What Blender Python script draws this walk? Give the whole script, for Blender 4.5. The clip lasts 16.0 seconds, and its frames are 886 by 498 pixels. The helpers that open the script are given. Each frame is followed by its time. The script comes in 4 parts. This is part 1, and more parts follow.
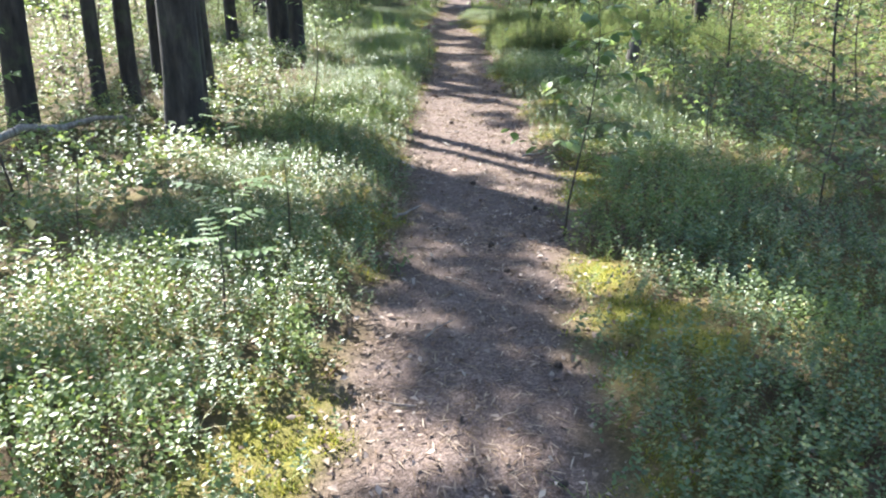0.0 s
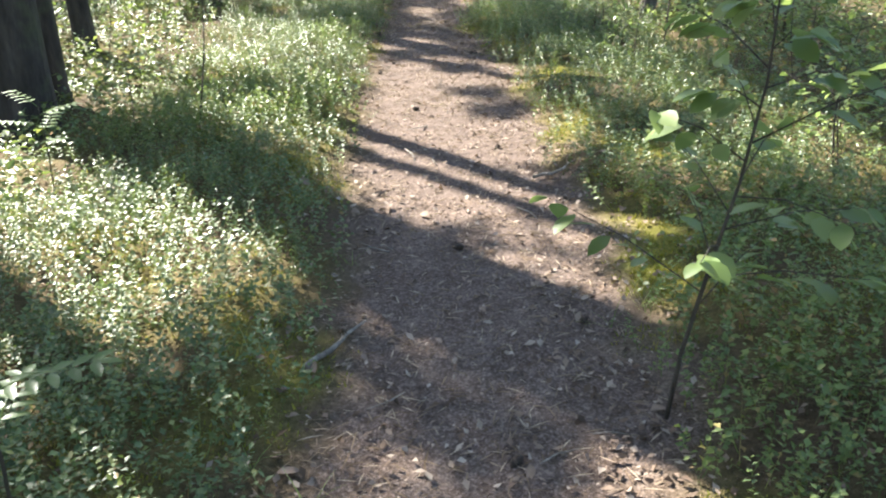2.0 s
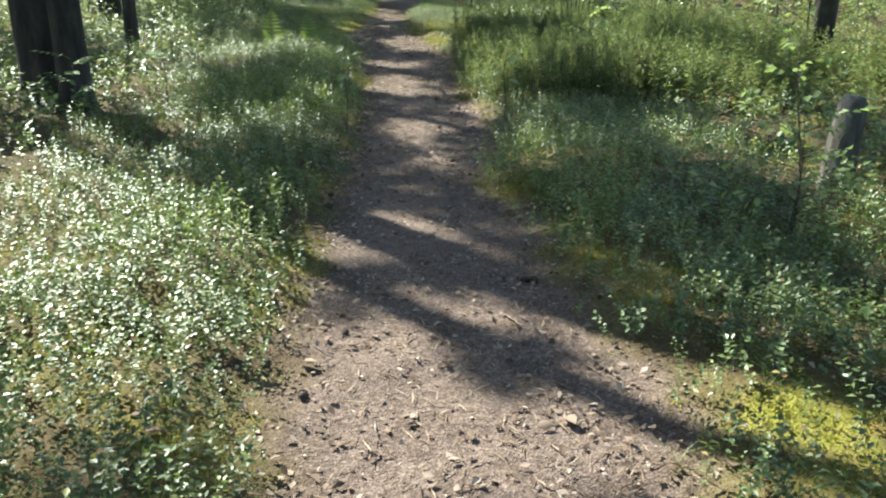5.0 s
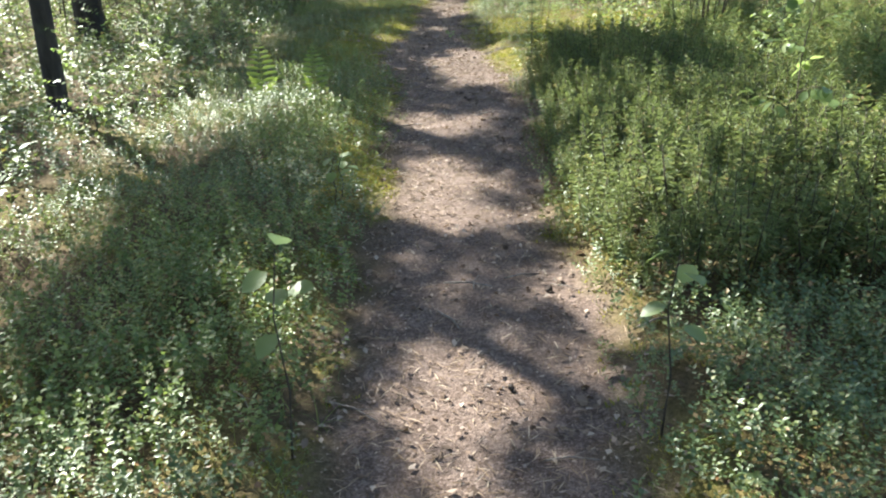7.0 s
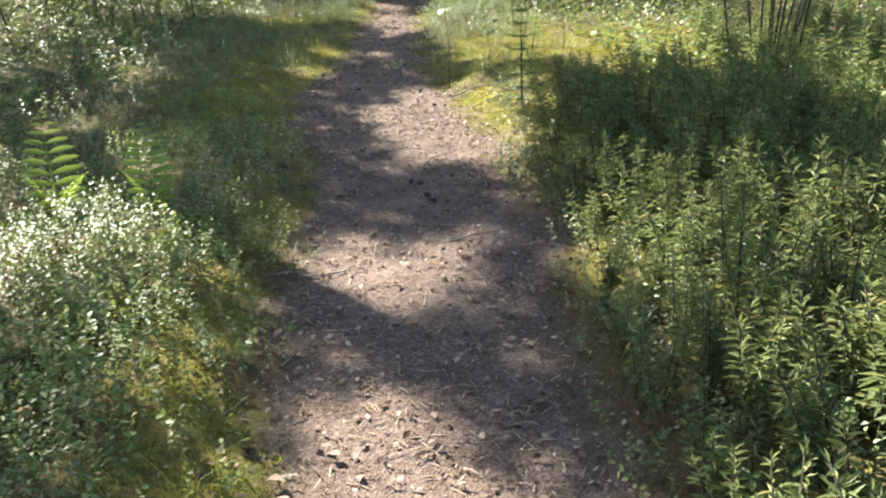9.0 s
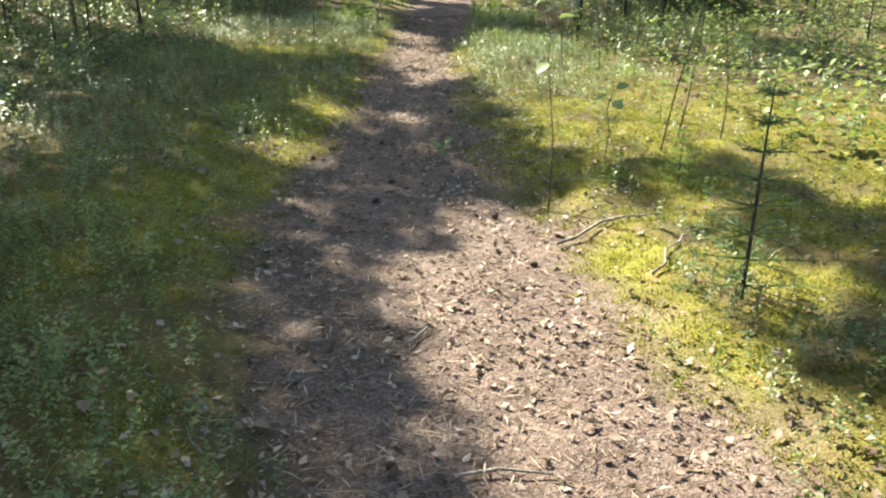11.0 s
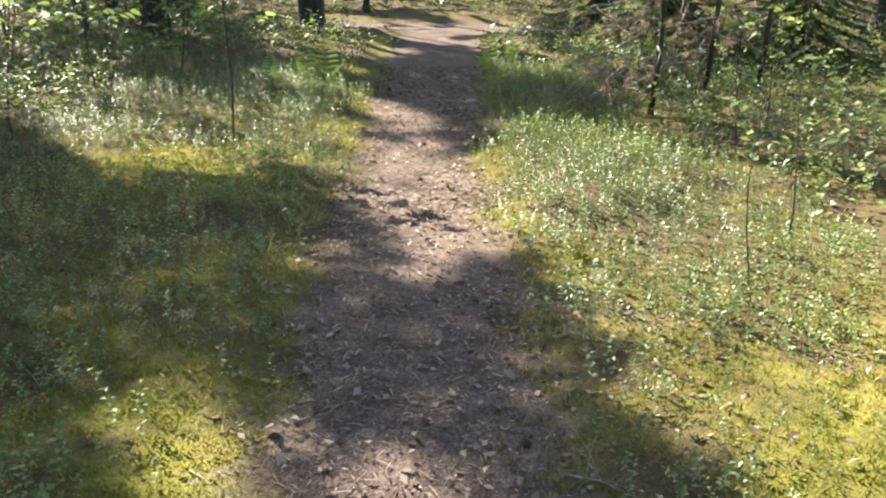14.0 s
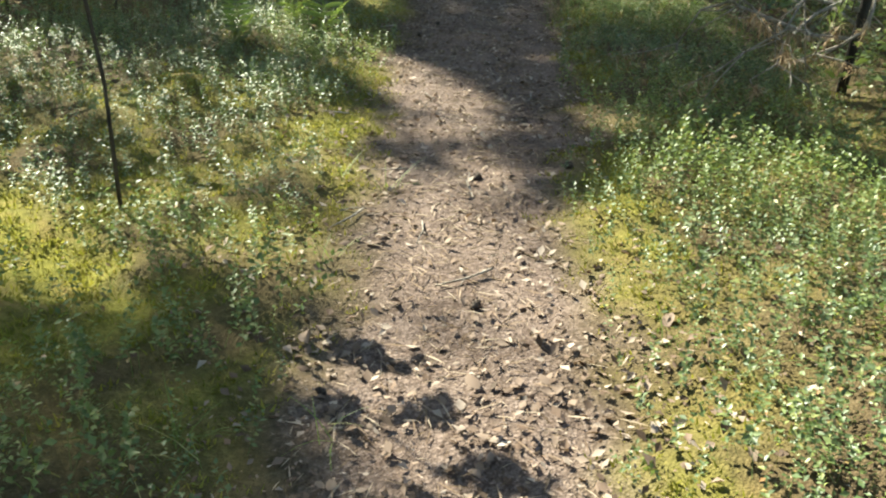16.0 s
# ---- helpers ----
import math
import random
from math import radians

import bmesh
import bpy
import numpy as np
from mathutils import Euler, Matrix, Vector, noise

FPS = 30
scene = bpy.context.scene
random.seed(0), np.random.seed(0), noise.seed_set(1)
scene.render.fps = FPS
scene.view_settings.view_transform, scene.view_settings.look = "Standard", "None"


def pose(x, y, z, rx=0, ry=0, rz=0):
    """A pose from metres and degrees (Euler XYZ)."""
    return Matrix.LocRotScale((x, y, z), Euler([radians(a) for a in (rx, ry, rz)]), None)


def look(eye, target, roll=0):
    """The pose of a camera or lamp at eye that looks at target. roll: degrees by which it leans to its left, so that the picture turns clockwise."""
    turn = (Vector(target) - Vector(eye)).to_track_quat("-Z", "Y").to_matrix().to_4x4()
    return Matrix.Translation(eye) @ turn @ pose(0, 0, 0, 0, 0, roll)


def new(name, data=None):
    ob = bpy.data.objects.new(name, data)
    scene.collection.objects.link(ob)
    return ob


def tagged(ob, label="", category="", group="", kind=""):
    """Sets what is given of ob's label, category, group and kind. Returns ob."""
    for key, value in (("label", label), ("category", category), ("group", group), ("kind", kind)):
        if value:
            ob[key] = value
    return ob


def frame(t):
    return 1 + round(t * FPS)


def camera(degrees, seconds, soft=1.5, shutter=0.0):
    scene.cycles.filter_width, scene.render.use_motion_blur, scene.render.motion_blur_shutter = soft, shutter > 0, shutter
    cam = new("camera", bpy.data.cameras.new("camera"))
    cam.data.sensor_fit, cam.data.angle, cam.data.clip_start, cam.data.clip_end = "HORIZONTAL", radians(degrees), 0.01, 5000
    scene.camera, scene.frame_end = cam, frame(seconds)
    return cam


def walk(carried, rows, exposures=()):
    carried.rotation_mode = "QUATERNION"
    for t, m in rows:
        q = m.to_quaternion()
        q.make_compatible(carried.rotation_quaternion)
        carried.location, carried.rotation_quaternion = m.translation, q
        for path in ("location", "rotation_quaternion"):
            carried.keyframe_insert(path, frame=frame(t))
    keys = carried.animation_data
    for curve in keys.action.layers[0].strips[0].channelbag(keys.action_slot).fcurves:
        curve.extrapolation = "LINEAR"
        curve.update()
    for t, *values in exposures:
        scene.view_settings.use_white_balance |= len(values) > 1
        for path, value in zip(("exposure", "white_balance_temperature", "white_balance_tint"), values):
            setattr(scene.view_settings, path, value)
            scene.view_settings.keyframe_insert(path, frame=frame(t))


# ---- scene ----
cam = camera(57.0, 16.0, 2.1)
PATH = [
    (0, (0.002, 1.126, 1.541), (0.05, 3.017, 0.889), 0.2),
    (0.5, (0.05, 1.75, 1.527), (0.097, 3.619, 0.817), -1.3),
    (1, (0.07, 2.441, 1.496), (0.112, 4.306, 0.776), -1.0),
    (1.5, (0.081, 3.167, 1.448), (0.222, 5.023, 0.717), 0.3),
    (2, (0.089, 3.903, 1.374), (0.216, 5.737, 0.586), -0.5),
    (2.5, (0.057, 4.66, 1.325), (0.218, 6.483, 0.518), 1.8),
    (3, (0.076, 5.444, 1.313), (0.254, 7.271, 0.519), 0.1),
    (3.5, (0.081, 6.246, 1.316), (0.245, 8.093, 0.568), 1.1),
    (4, (0.151, 7.018, 1.308), (0.355, 8.861, 0.559), 0.1),
    (4.5, (0.179, 7.882, 1.281), (0.365, 9.746, 0.58), 2.0),
    (5, (0.261, 8.624, 1.31), (0.442, 10.5, 0.64), 1.0),
    (5.2, (0.282, 8.916, 1.377), (0.463, 10.791, 0.705), 1.4),
    (7.3, (0.638, 13.191, 1.674), (0.625, 15.04, 0.91), -2.2),
    (7.5, (0.629, 13.52, 1.684), (0.646, 15.37, 0.924), -3.0),
    (8, (0.618, 14.374, 1.627), (0.699, 16.24, 0.913), -2.2),
    (8.5, (0.699, 15.242, 1.509), (0.82, 17.108, 0.8), -3.8),
    (9, (0.693, 16.13, 1.444), (0.801, 17.979, 0.689), -2.7),
    (9.2, (0.72, 16.5, 1.429), (0.818, 18.355, 0.688), -3.5),
    (11.3, (0.479, 20.246, 1.191), (0.602, 22.115, 0.488), 1.7),
    (11.5, (0.505, 20.506, 1.235), (0.621, 22.373, 0.527), 1.9),
    (12, (0.557, 21.218, 1.257), (0.68, 23.066, 0.502), 0.1),
    (12.5, (0.528, 21.945, 1.278), (0.638, 23.793, 0.519), 2.2),
    (13, (0.564, 22.646, 1.285), (0.688, 24.485, 0.507), -0.3),
    (13.5, (0.523, 23.319, 1.267), (0.662, 25.175, 0.534), 1.7),
    (14, (0.519, 23.965, 1.283), (0.709, 25.84, 0.614), 1.5),
    (14.5, (0.547, 24.644, 1.252), (0.618, 26.569, 0.714), -0.3),
    (15, (0.564, 25.325, 1.269), (0.635, 27.192, 0.555), 0.3),
    (15.5, (0.647, 26.012, 1.26), (0.75, 27.837, 0.448), -1.1),
    (16, (0.633, 26.738, 1.232), (0.74, 28.521, 0.333), 1.2),
]
walk(cam, [(t, look(eye, target, roll)) for t, eye, target, roll in PATH],
     [(0, 2.5, 5900, 8), (1, 2.1, 6300, 6), (1.5, 2.5, 6400, 6), (2.5, 2.42, 6400, 5), (3.5, 2.08, 6400, 6), (4.5, 1.68, 6150, -4), (5, 1.9, 6150, -3),
      (9, 2.30, 6500, 6), (11.5, 2.28, 6900, 1), (13.5, 2.30, 6850, 4), (14.5, 2.30, 6600, 8), (16, 2.00, 6800, -4)])

SUN_YAW = 38.7           # degrees to the left of +y
SUN_HIGH = 40.0
TOWARD_SUN = Vector((-math.sin(radians(SUN_YAW)) * math.cos(radians(SUN_HIGH)),
                     math.cos(radians(SUN_YAW)) * math.cos(radians(SUN_HIGH)),
                     math.sin(radians(SUN_HIGH))))

# ---- world and sun ----
world = bpy.data.worlds.new("sky")
scene.world = world
world.use_nodes = True
wn = world.node_tree
sky = wn.nodes.new("ShaderNodeTexSky")
sky.sky_type = "NISHITA"
sky.sun_disc = False
sky.sun_elevation = radians(SUN_HIGH)
sky.sun_rotation = radians(-SUN_YAW)
wn.nodes["Background"].inputs["Strength"].default_value = 0.085
wn.links.new(sky.outputs["Color"], wn.nodes["Background"].inputs["Color"])

lamp = bpy.data.lights.new("sun", "SUN")
lamp.energy, lamp.angle, lamp.color = 5.0, radians(0.55), (1.0, 0.94, 0.85)
sun = new("sun", lamp)
sun.matrix_world = look(TOWARD_SUN * 60, (0, 0, 0))

# ---- materials ----


def material(name):
    m = bpy.data.materials.new(name)
    m.use_nodes = True
    return m, m.node_tree.nodes, m.node_tree.links, m.node_tree.nodes["Principled BSDF"]


def ramp(nodes, links, source, stops):
    r = nodes.new("ShaderNodeValToRGB")
    while len(r.color_ramp.elements) < len(stops):
        r.color_ramp.elements.new(0.5)
    for e, (p, col) in zip(r.color_ramp.elements, stops):
        e.position, e.color = p, (*col, 1)
    links.new(source, r.inputs[0])
    return r.outputs[0]


def noise_node(nodes, links, scale, detail=4, rough=0.6, coords=None):
    n = nodes.new("ShaderNodeTexNoise")
    n.inputs["Scale"].default_value, n.inputs["Detail"].default_value, n.inputs["Roughness"].default_value = scale, detail, rough
    if coords:
        links.new(coords, n.inputs["Vector"])
    return n.outputs["Fac"]


def blend(nodes, links, fac, a, b, mode="MIX"):
    x = nodes.new("ShaderNodeMix")
    x.data_type, x.blend_type = "RGBA", mode
    for value, socket in ((fac, x.inputs[0]), (a, x.inputs[6]), (b, x.inputs[7])):
        if isinstance(value, (int, float)):
            socket.default_value = value
        elif isinstance(value, tuple):
            socket.default_value = (*value, 1)
        else:
            links.new(value, socket)
    return x.outputs[2]


def leaf_material(name, stops, rough=0.42, through_light=0.4, gloss=0.5, glow_col=(0.35, 0.45, 0.06)):
    """Leaves: every leaf its own tone, light shining through thin blades."""
    m, nodes, links, bsdf = material(name)
    geo = nodes.new("ShaderNodeNewGeometry")
    tone = ramp(nodes, links, geo.outputs["Random Per Island"], stops)
    big = noise_node(nodes, links, 1.7, 3, 0.6, geo.outputs["Position"])
    col = blend(nodes, links, 0.35, tone, ramp(nodes, links, big, [(0.3, (0.45, 0.45, 0.45)), (0.7, (1.0, 1.0, 0.9))]), "MULTIPLY")
    links.new(col, bsdf.inputs["Base Color"])
    bsdf.inputs["Roughness"].default_value = rough
    bsdf.inputs["Specular IOR Level"].default_value = gloss
    tr = nodes.new("ShaderNodeBsdfTranslucent")
    links.new(blend(nodes, links, 0.45, col, glow_col), tr.inputs["Color"])
    mix = nodes.new("ShaderNodeMixShader")
    mix.inputs[0].default_value = through_light
    links.new(bsdf.outputs[0], mix.inputs[1])
    links.new(tr.outputs[0], mix.inputs[2])
    links.new(mix.outputs[0], nodes["Material Output"].inputs["Surface"])
    return m


def bark_material(name, dark, pale, scale=9.0, moss=0.0):
    m, nodes, links, bsdf = material(name)
    tc = nodes.new("ShaderNodeTexCoord")
    mp = nodes.new("ShaderNodeMapping")
    mp.inputs["Scale"].default_value = (1, 1, 0.22)
    links.new(tc.outputs["Object"], mp.inputs["Vector"])
    n = noise_node(nodes, links, scale * 1.6, 8, 0.7, mp.outputs[0])
    v = nodes.new("ShaderNodeTexVoronoi")
    v.inputs["Scale"].default_value = scale
    links.new(mp.outputs[0], v.inputs["Vector"])
    mid = tuple((a + b) / 2 for a, b in zip(dark, pale))
    col = ramp(nodes, links, n, [(0.3, dark), (0.55, mid), (0.75, pale)])
    crack = ramp(nodes, links, v.outputs["Distance"], [(0.0, (1, 1, 1)), (0.7, (0.45, 0.42, 0.4))])
    col = blend(nodes, links, 0.8, col, crack, "MULTIPLY")
    if moss:
        wide = noise_node(nodes, links, 3.0, 5, 0.6, tc.outputs["Object"])
        fac = ramp(nodes, links, wide, [(0.52, (0, 0, 0)), (0.66, (moss, moss, moss))])
        col = blend(nodes, links, fac, col, (0.10, 0.12, 0.05))
    links.new(col, bsdf.inputs["Base Color"])
    bsdf.inputs["Roughness"].default_value = 0.92
    b = nodes.new("ShaderNodeBump")
    b.inputs["Strength"].default_value, b.inputs["Distance"].default_value = 0.9, 0.03
    links.new(blend(nodes, links, 0.5, v.outputs["Distance"], n), b.inputs["Height"])
    links.new(b.outputs[0], bsdf.inputs["Normal"])
    return m


def ground_material():
    m, nodes, links, bsdf = material("forest_soil")
    geo = nodes.new("ShaderNodeNewGeometry")
    pos = geo.outputs["Position"]
    trail = nodes.new("ShaderNodeAttribute")
    trail.attribute_name = "trail"
    moss = nodes.new("ShaderNodeAttribute")
    moss.attribute_name = "moss"
    fine = noise_node(nodes, links, 42, 8, 0.8, pos)
    wide = noise_node(nodes, links, 4.5, 6, 0.7, pos)
    speck = nodes.new("ShaderNodeTexVoronoi")
    speck.inputs["Scale"].default_value = 140
    links.new(pos, speck.inputs["Vector"])
    soil = ramp(nodes, links, fine, [(0.28, (0.042, 0.03, 0.025)), (0.5, (0.15, 0.11, 0.092)), (0.72, (0.35, 0.27, 0.235))])
    patchy = ramp(nodes, links, wide, [(0.35, (0.52, 0.47, 0.44)), (0.62, (1.0, 0.98, 0.96))])
    soil = blend(nodes, links, 1.0, soil, patchy, "MULTIPLY")
    chips = ramp(nodes, links, speck.outputs["Color"], [(0.2, (0.055, 0.04, 0.032)), (0.55, (0.17, 0.125, 0.10)), (0.9, (0.42, 0.33, 0.285))])
    soil = blend(nodes, links, 0.3, soil, chips)
    duff = ramp(nodes, links, fine, [(0.3, (0.03, 0.022, 0.014)), (0.55, (0.10, 0.07, 0.042)), (0.75, (0.21, 0.155, 0.10))])
    green = ramp(nodes, links, fine, [(0.25, (0.065, 0.065, 0.012)), (0.5, (0.175, 0.165, 0.03)), (0.75, (0.33, 0.29, 0.065))])
    rust = noise_node(nodes, links, 6.0, 4, 0.6, pos)
    green = blend(nodes, links, ramp(nodes, links, rust, [(0.52, (0, 0, 0)), (0.68, (0.7, 0.7, 0.7))]), green, (0.24, 0.17, 0.06))
    col = blend(nodes, links, moss.outputs["Fac"], duff, green)
    col = blend(nodes, links, trail.outputs["Fac"], col, soil)
    links.new(col, bsdf.inputs["Base Color"])
    bsdf.inputs["Roughness"].default_value = 0.95
    bsdf.inputs["Specular IOR Level"].default_value = 0.115
    b = nodes.new("ShaderNodeBump")
    b.inputs["Strength"].default_value, b.inputs["Distance"].default_value = 0.7, 0.012
    links.new(blend(nodes, links, 0.5, fine, speck.outputs["Distance"]), b.inputs["Height"])
    links.new(b.outputs[0], bsdf.inputs["Normal"])
    return m


def plain_material(name, stops, rough=0.8, scale=30.0):
    m, nodes, links, bsdf = material(name)
    tc = nodes.new("ShaderNodeTexCoord")
    info = nodes.new("ShaderNodeObjectInfo")
    n = noise_node(nodes, links, scale, 5, 0.65, tc.outputs["Object"])
    col = ramp(nodes, links, n, stops)
    vary = ramp(nodes, links, info.outputs["Random"], [(0.0, (0.65, 0.65, 0.65)), (1.0, (1.0, 1.0, 1.0))])
    links.new(blend(nodes, links, 1.0, col, vary, "MULTIPLY"), bsdf.inputs["Base Color"])
    bsdf.inputs["Roughness"].default_value = rough
    b = nodes.new("ShaderNodeBump")
    b.inputs["Strength"].default_value, b.inputs["Distance"].default_value = 0.5, 0.004
    links.new(n, b.inputs["Height"])
    links.new(b.outputs[0], bsdf.inputs["Normal"])
    return m


SOIL = ground_material()
LINGON = leaf_material("lingonberry_leaf", [(0.0, (0.052, 0.084, 0.03)), (0.45, (0.10, 0.146, 0.05)), (0.8, (0.17, 0.215, 0.075)), (0.95, (0.25, 0.26, 0.075)), (1.0, (0.32, 0.16, 0.07))], 0.46, 0.24, 0.62, (0.28, 0.38, 0.06))
BILBERRY = leaf_material("bilberry_leaf", [(0.0, (0.08, 0.118, 0.034)), (0.6, (0.165, 0.22, 0.062)), (0.9, (0.27, 0.305, 0.09)), (1.0, (0.34, 0.17, 0.07))], 0.5, 0.34, 0.6, (0.30, 0.40, 0.08))
MOSS = leaf_material("feather_moss", [(0.0, (0.078, 0.10, 0.015)), (0.5, (0.182, 0.198, 0.031)), (0.85, (0.33, 0.305, 0.06)), (1.0, (0.30, 0.21, 0.09))], 0.8, 0.35, 0.2, (0.52, 0.47, 0.07))
TEA = leaf_material("labrador_tea_leaf", [(0.0, (0.09, 0.125, 0.045)), (0.6, (0.18, 0.23, 0.085)), (0.92, (0.29, 0.31, 0.13)), (1.0, (0.40, 0.24, 0.09))], 0.55, 0.32, 0.35, (0.32, 0.38, 0.10))
FRESH = leaf_material("broad_leaf", [(0.0, (0.10, 0.155, 0.048)), (0.6, (0.19, 0.265, 0.088)), (1.0, (0.32, 0.38, 0.15))], 0.42, 0.5, 0.55, (0.40, 0.50, 0.13))
ROWAN = leaf_material("rowan_leaf", [(0.0, (0.10, 0.16, 0.06)), (1.0, (0.20, 0.28, 0.11))], 0.35, 0.4, 0.7)
FERN = leaf_material("fern_frond", [(0.0, (0.19, 0.27, 0.06)), (1.0, (0.33, 0.40, 0.11))], 0.5, 0.45)
NEEDLE = leaf_material("green_needles", [(0.0, (0.03, 0.06, 0.018)), (0.6, (0.06, 0.11, 0.03)), (1.0, (0.12, 0.18, 0.04))], 0.5, 0.2)
DRY_NEEDLE = leaf_material("dry_needles", [(0.0, (0.24, 0.15, 0.08)), (0.6, (0.40, 0.28, 0.17)), (1.0, (0.52, 0.40, 0.27))], 0.8, 0.2, 0.2, (0.5, 0.3, 0.15))
GRASS = leaf_material("grass_blade", [(0.0, (0.09, 0.15, 0.03)), (0.7, (0.20, 0.27, 0.06)), (1.0, (0.42, 0.36, 0.16))], 0.5, 0.4)
CANOPY = leaf_material("canopy_leaf", [(0.0, (0.035, 0.07, 0.018)), (1.0, (0.09, 0.15, 0.04))], 0.5, 0.12)
LITTER = leaf_material("dead_leaf", [(0.0, (0.07, 0.045, 0.03)), (0.4, (0.19, 0.125, 0.09)), (0.75, (0.33, 0.245, 0.19)), (1.0, (0.47, 0.385, 0.32))], 0.75, 0.12, 0.3, (0.4, 0.25, 0.12))
DRY_PIN = leaf_material("fallen_needle", [(0.0, (0.12, 0.075, 0.05)), (0.6, (0.30, 0.21, 0.15)), (1.0, (0.50, 0.40, 0.31))], 0.8, 0.1, 0.2)
BARK = bark_material("pine_bark", (0.018, 0.015, 0.013), (0.13, 0.105, 0.09), 9, 0.35)
STEM = bark_material("sapling_bark", (0.045, 0.036, 0.027), (0.20, 0.16, 0.12), 40)
DEADWOOD = bark_material("grey_deadwood", (0.24, 0.20, 0.17), (0.62, 0.56, 0.48), 30)
STUMP = bark_material("weathered_stump_wood", (0.07, 0.06, 0.05), (0.30, 0.27, 0.24), 14, 0.5)
CONE = plain_material("pine_cone_scales", [(0.35, (0.035, 0.022, 0.015)), (0.65, (0.12, 0.08, 0.055))], 0.8, 90)
ROCK = plain_material("trail_stone", [(0.35, (0.22, 0.20, 0.19)), (0.65, (0.48, 0.45, 0.43))], 0.85, 40)

# ---- mesh tools ----
rng = np.random.default_rng(11)


def mesh_from(name, verts, tris, mat, smooth=False):
    """One mesh from arrays of vertices and triangles."""
    me = bpy.data.meshes.new(name)
    verts, tris = np.asarray(verts, np.float32), np.asarray(tris, np.int32)
    me.vertices.add(len(verts))
    me.vertices.foreach_set("co", verts.ravel())
    me.loops.add(tris.size)
    me.loops.foreach_set("vertex_index", tris.ravel())
    me.polygons.add(len(tris))
    me.polygons.foreach_set("loop_start", np.arange(0, tris.size, 3, dtype=np.int32))
    if smooth:
        me.polygons.foreach_set("use_smooth", np.ones(len(tris), bool))
    me.update(calc_edges=True)
    me.materials.append(mat)
    return me


def part(name, me, parent, label="", kind=""):
    ob = new(name, me)
    ob.parent = parent
    return tagged(ob, label, kind=kind)


def thing(name, at, label, category, group="", kind=""):
    ob = new(name)
    ob.empty_display_size = 0.1
    ob.location = at
    return tagged(ob, label, category, group, kind)


def turns(yaw, tilt, roll):
    """Rotation matrices, one a row: yaw about z after a tilt about x and a roll about y."""
    cy, sy, ct, st, cr, sr = np.cos(yaw), np.sin(yaw), np.cos(tilt), np.sin(tilt), np.cos(roll), np.sin(roll)
    o, l = np.zeros_like(cy), np.ones_like(cy)
    rz = np.stack([cy, -sy, o, sy, cy, o, o, o, l], -1).reshape(-1, 3, 3)
    rx = np.stack([l, o, o, o, ct, -st, o, st, ct], -1).reshape(-1, 3, 3)
    ry = np.stack([cr, o, sr, o, l, o, -sr, o, cr], -1).reshape(-1, 3, 3)
    return rz @ rx @ ry


def scatter(template, places, sizes, rots):
    """Copies of a template (verts, tris) joined into one pair of arrays."""
    tv, tf = template
    v = np.einsum("nij,vj->nvi", rots, tv) * np.asarray(sizes).reshape(len(places), 1, -1) + places[:, None, :]
    f = tf[None] + (np.arange(len(places)) * len(tv))[:, None, None]
    return v.reshape(-1, 3), f.reshape(-1, 3)


def joined(pairs):
    vs, fs, n = [], [], 0
    for v, f in pairs:
        if len(v):
            vs.append(np.asarray(v, float))
            fs.append(np.asarray(f, int) + n)
            n += len(v)
    return np.concatenate(vs), np.concatenate(fs)


def tube(points, radii, sides=6, rough=0.0, seed=0):
    """A tapered tube through points, with capped tip."""
    r = np.random.default_rng(seed)
    points, n = np.asarray(points, float), len(points)
    verts = []
    for i, p in enumerate(points):
        d = points[min(i + 1, n - 1)] - points[max(i - 1, 0)]
        d = d / (np.linalg.norm(d) + 1e-9)
        a = np.cross(d, (0.31, 0.95, 0.05) if abs(d[2]) > 0.8 else (0, 0, 1))
        a /= np.linalg.norm(a) + 1e-9
        b = np.cross(d, a)
        for k in range(sides):
            w = 2 * math.pi * k / sides
            verts.append(p + (a * math.cos(w) + b * math.sin(w)) * radii[i] * (1 + rough * r.uniform(-1, 1)))
    tris = []
    for i in range(n - 1):
        for k in range(sides):
            a, b = i * sides + k, i * sides + (k + 1) % sides
            tris += [(a, b, b + sides), (a, b + sides, a + sides)]
    verts += [points[0], points[-1]]
    s, e = len(verts) - 2, len(verts) - 1
    for k in range(sides):
        tris += [(s, (k + 1) % sides, k), (e, (n - 1) * sides + k, (n - 1) * sides + (k + 1) % sides)]
    return np.array(verts), np.array(tris)


def blade(length, width, fold=0.15, droop=0.1, segs=1):
    """A leaf along +y, folded on its midrib: two triangles a side segment."""
    if segs == 1:
        v = [(0, 0, 0), (-width / 2, length * 0.5, fold * width), (0, length, -droop * length), (width / 2, length * 0.5, fold * width)]
        return np.array(v), np.array([(0, 3, 2), (0, 2, 1)])
    v = [(0, 0, 0)]
    for f, w in ((0.25, 0.8), (0.5, 1.0), (0.78, 0.7)):
        z = -droop * length * f * f
        v += [(-width / 2 * w, length * f, z + fold * width * w), (0, length * f, z), (width / 2 * w, length * f, z + fold * width * w)]
    v.append((0, length, -droop * length))
    t = [(0, 2, 1), (0, 3, 2)]
    for i in (1, 4):
        t += [(i, i + 1, i + 4), (i, i + 4, i + 3), (i + 1, i + 2, i + 5), (i + 1, i + 5, i + 4)]
    t += [(7, 8, 10), (8, 9, 10)]
    return np.array(v), np.array(t)


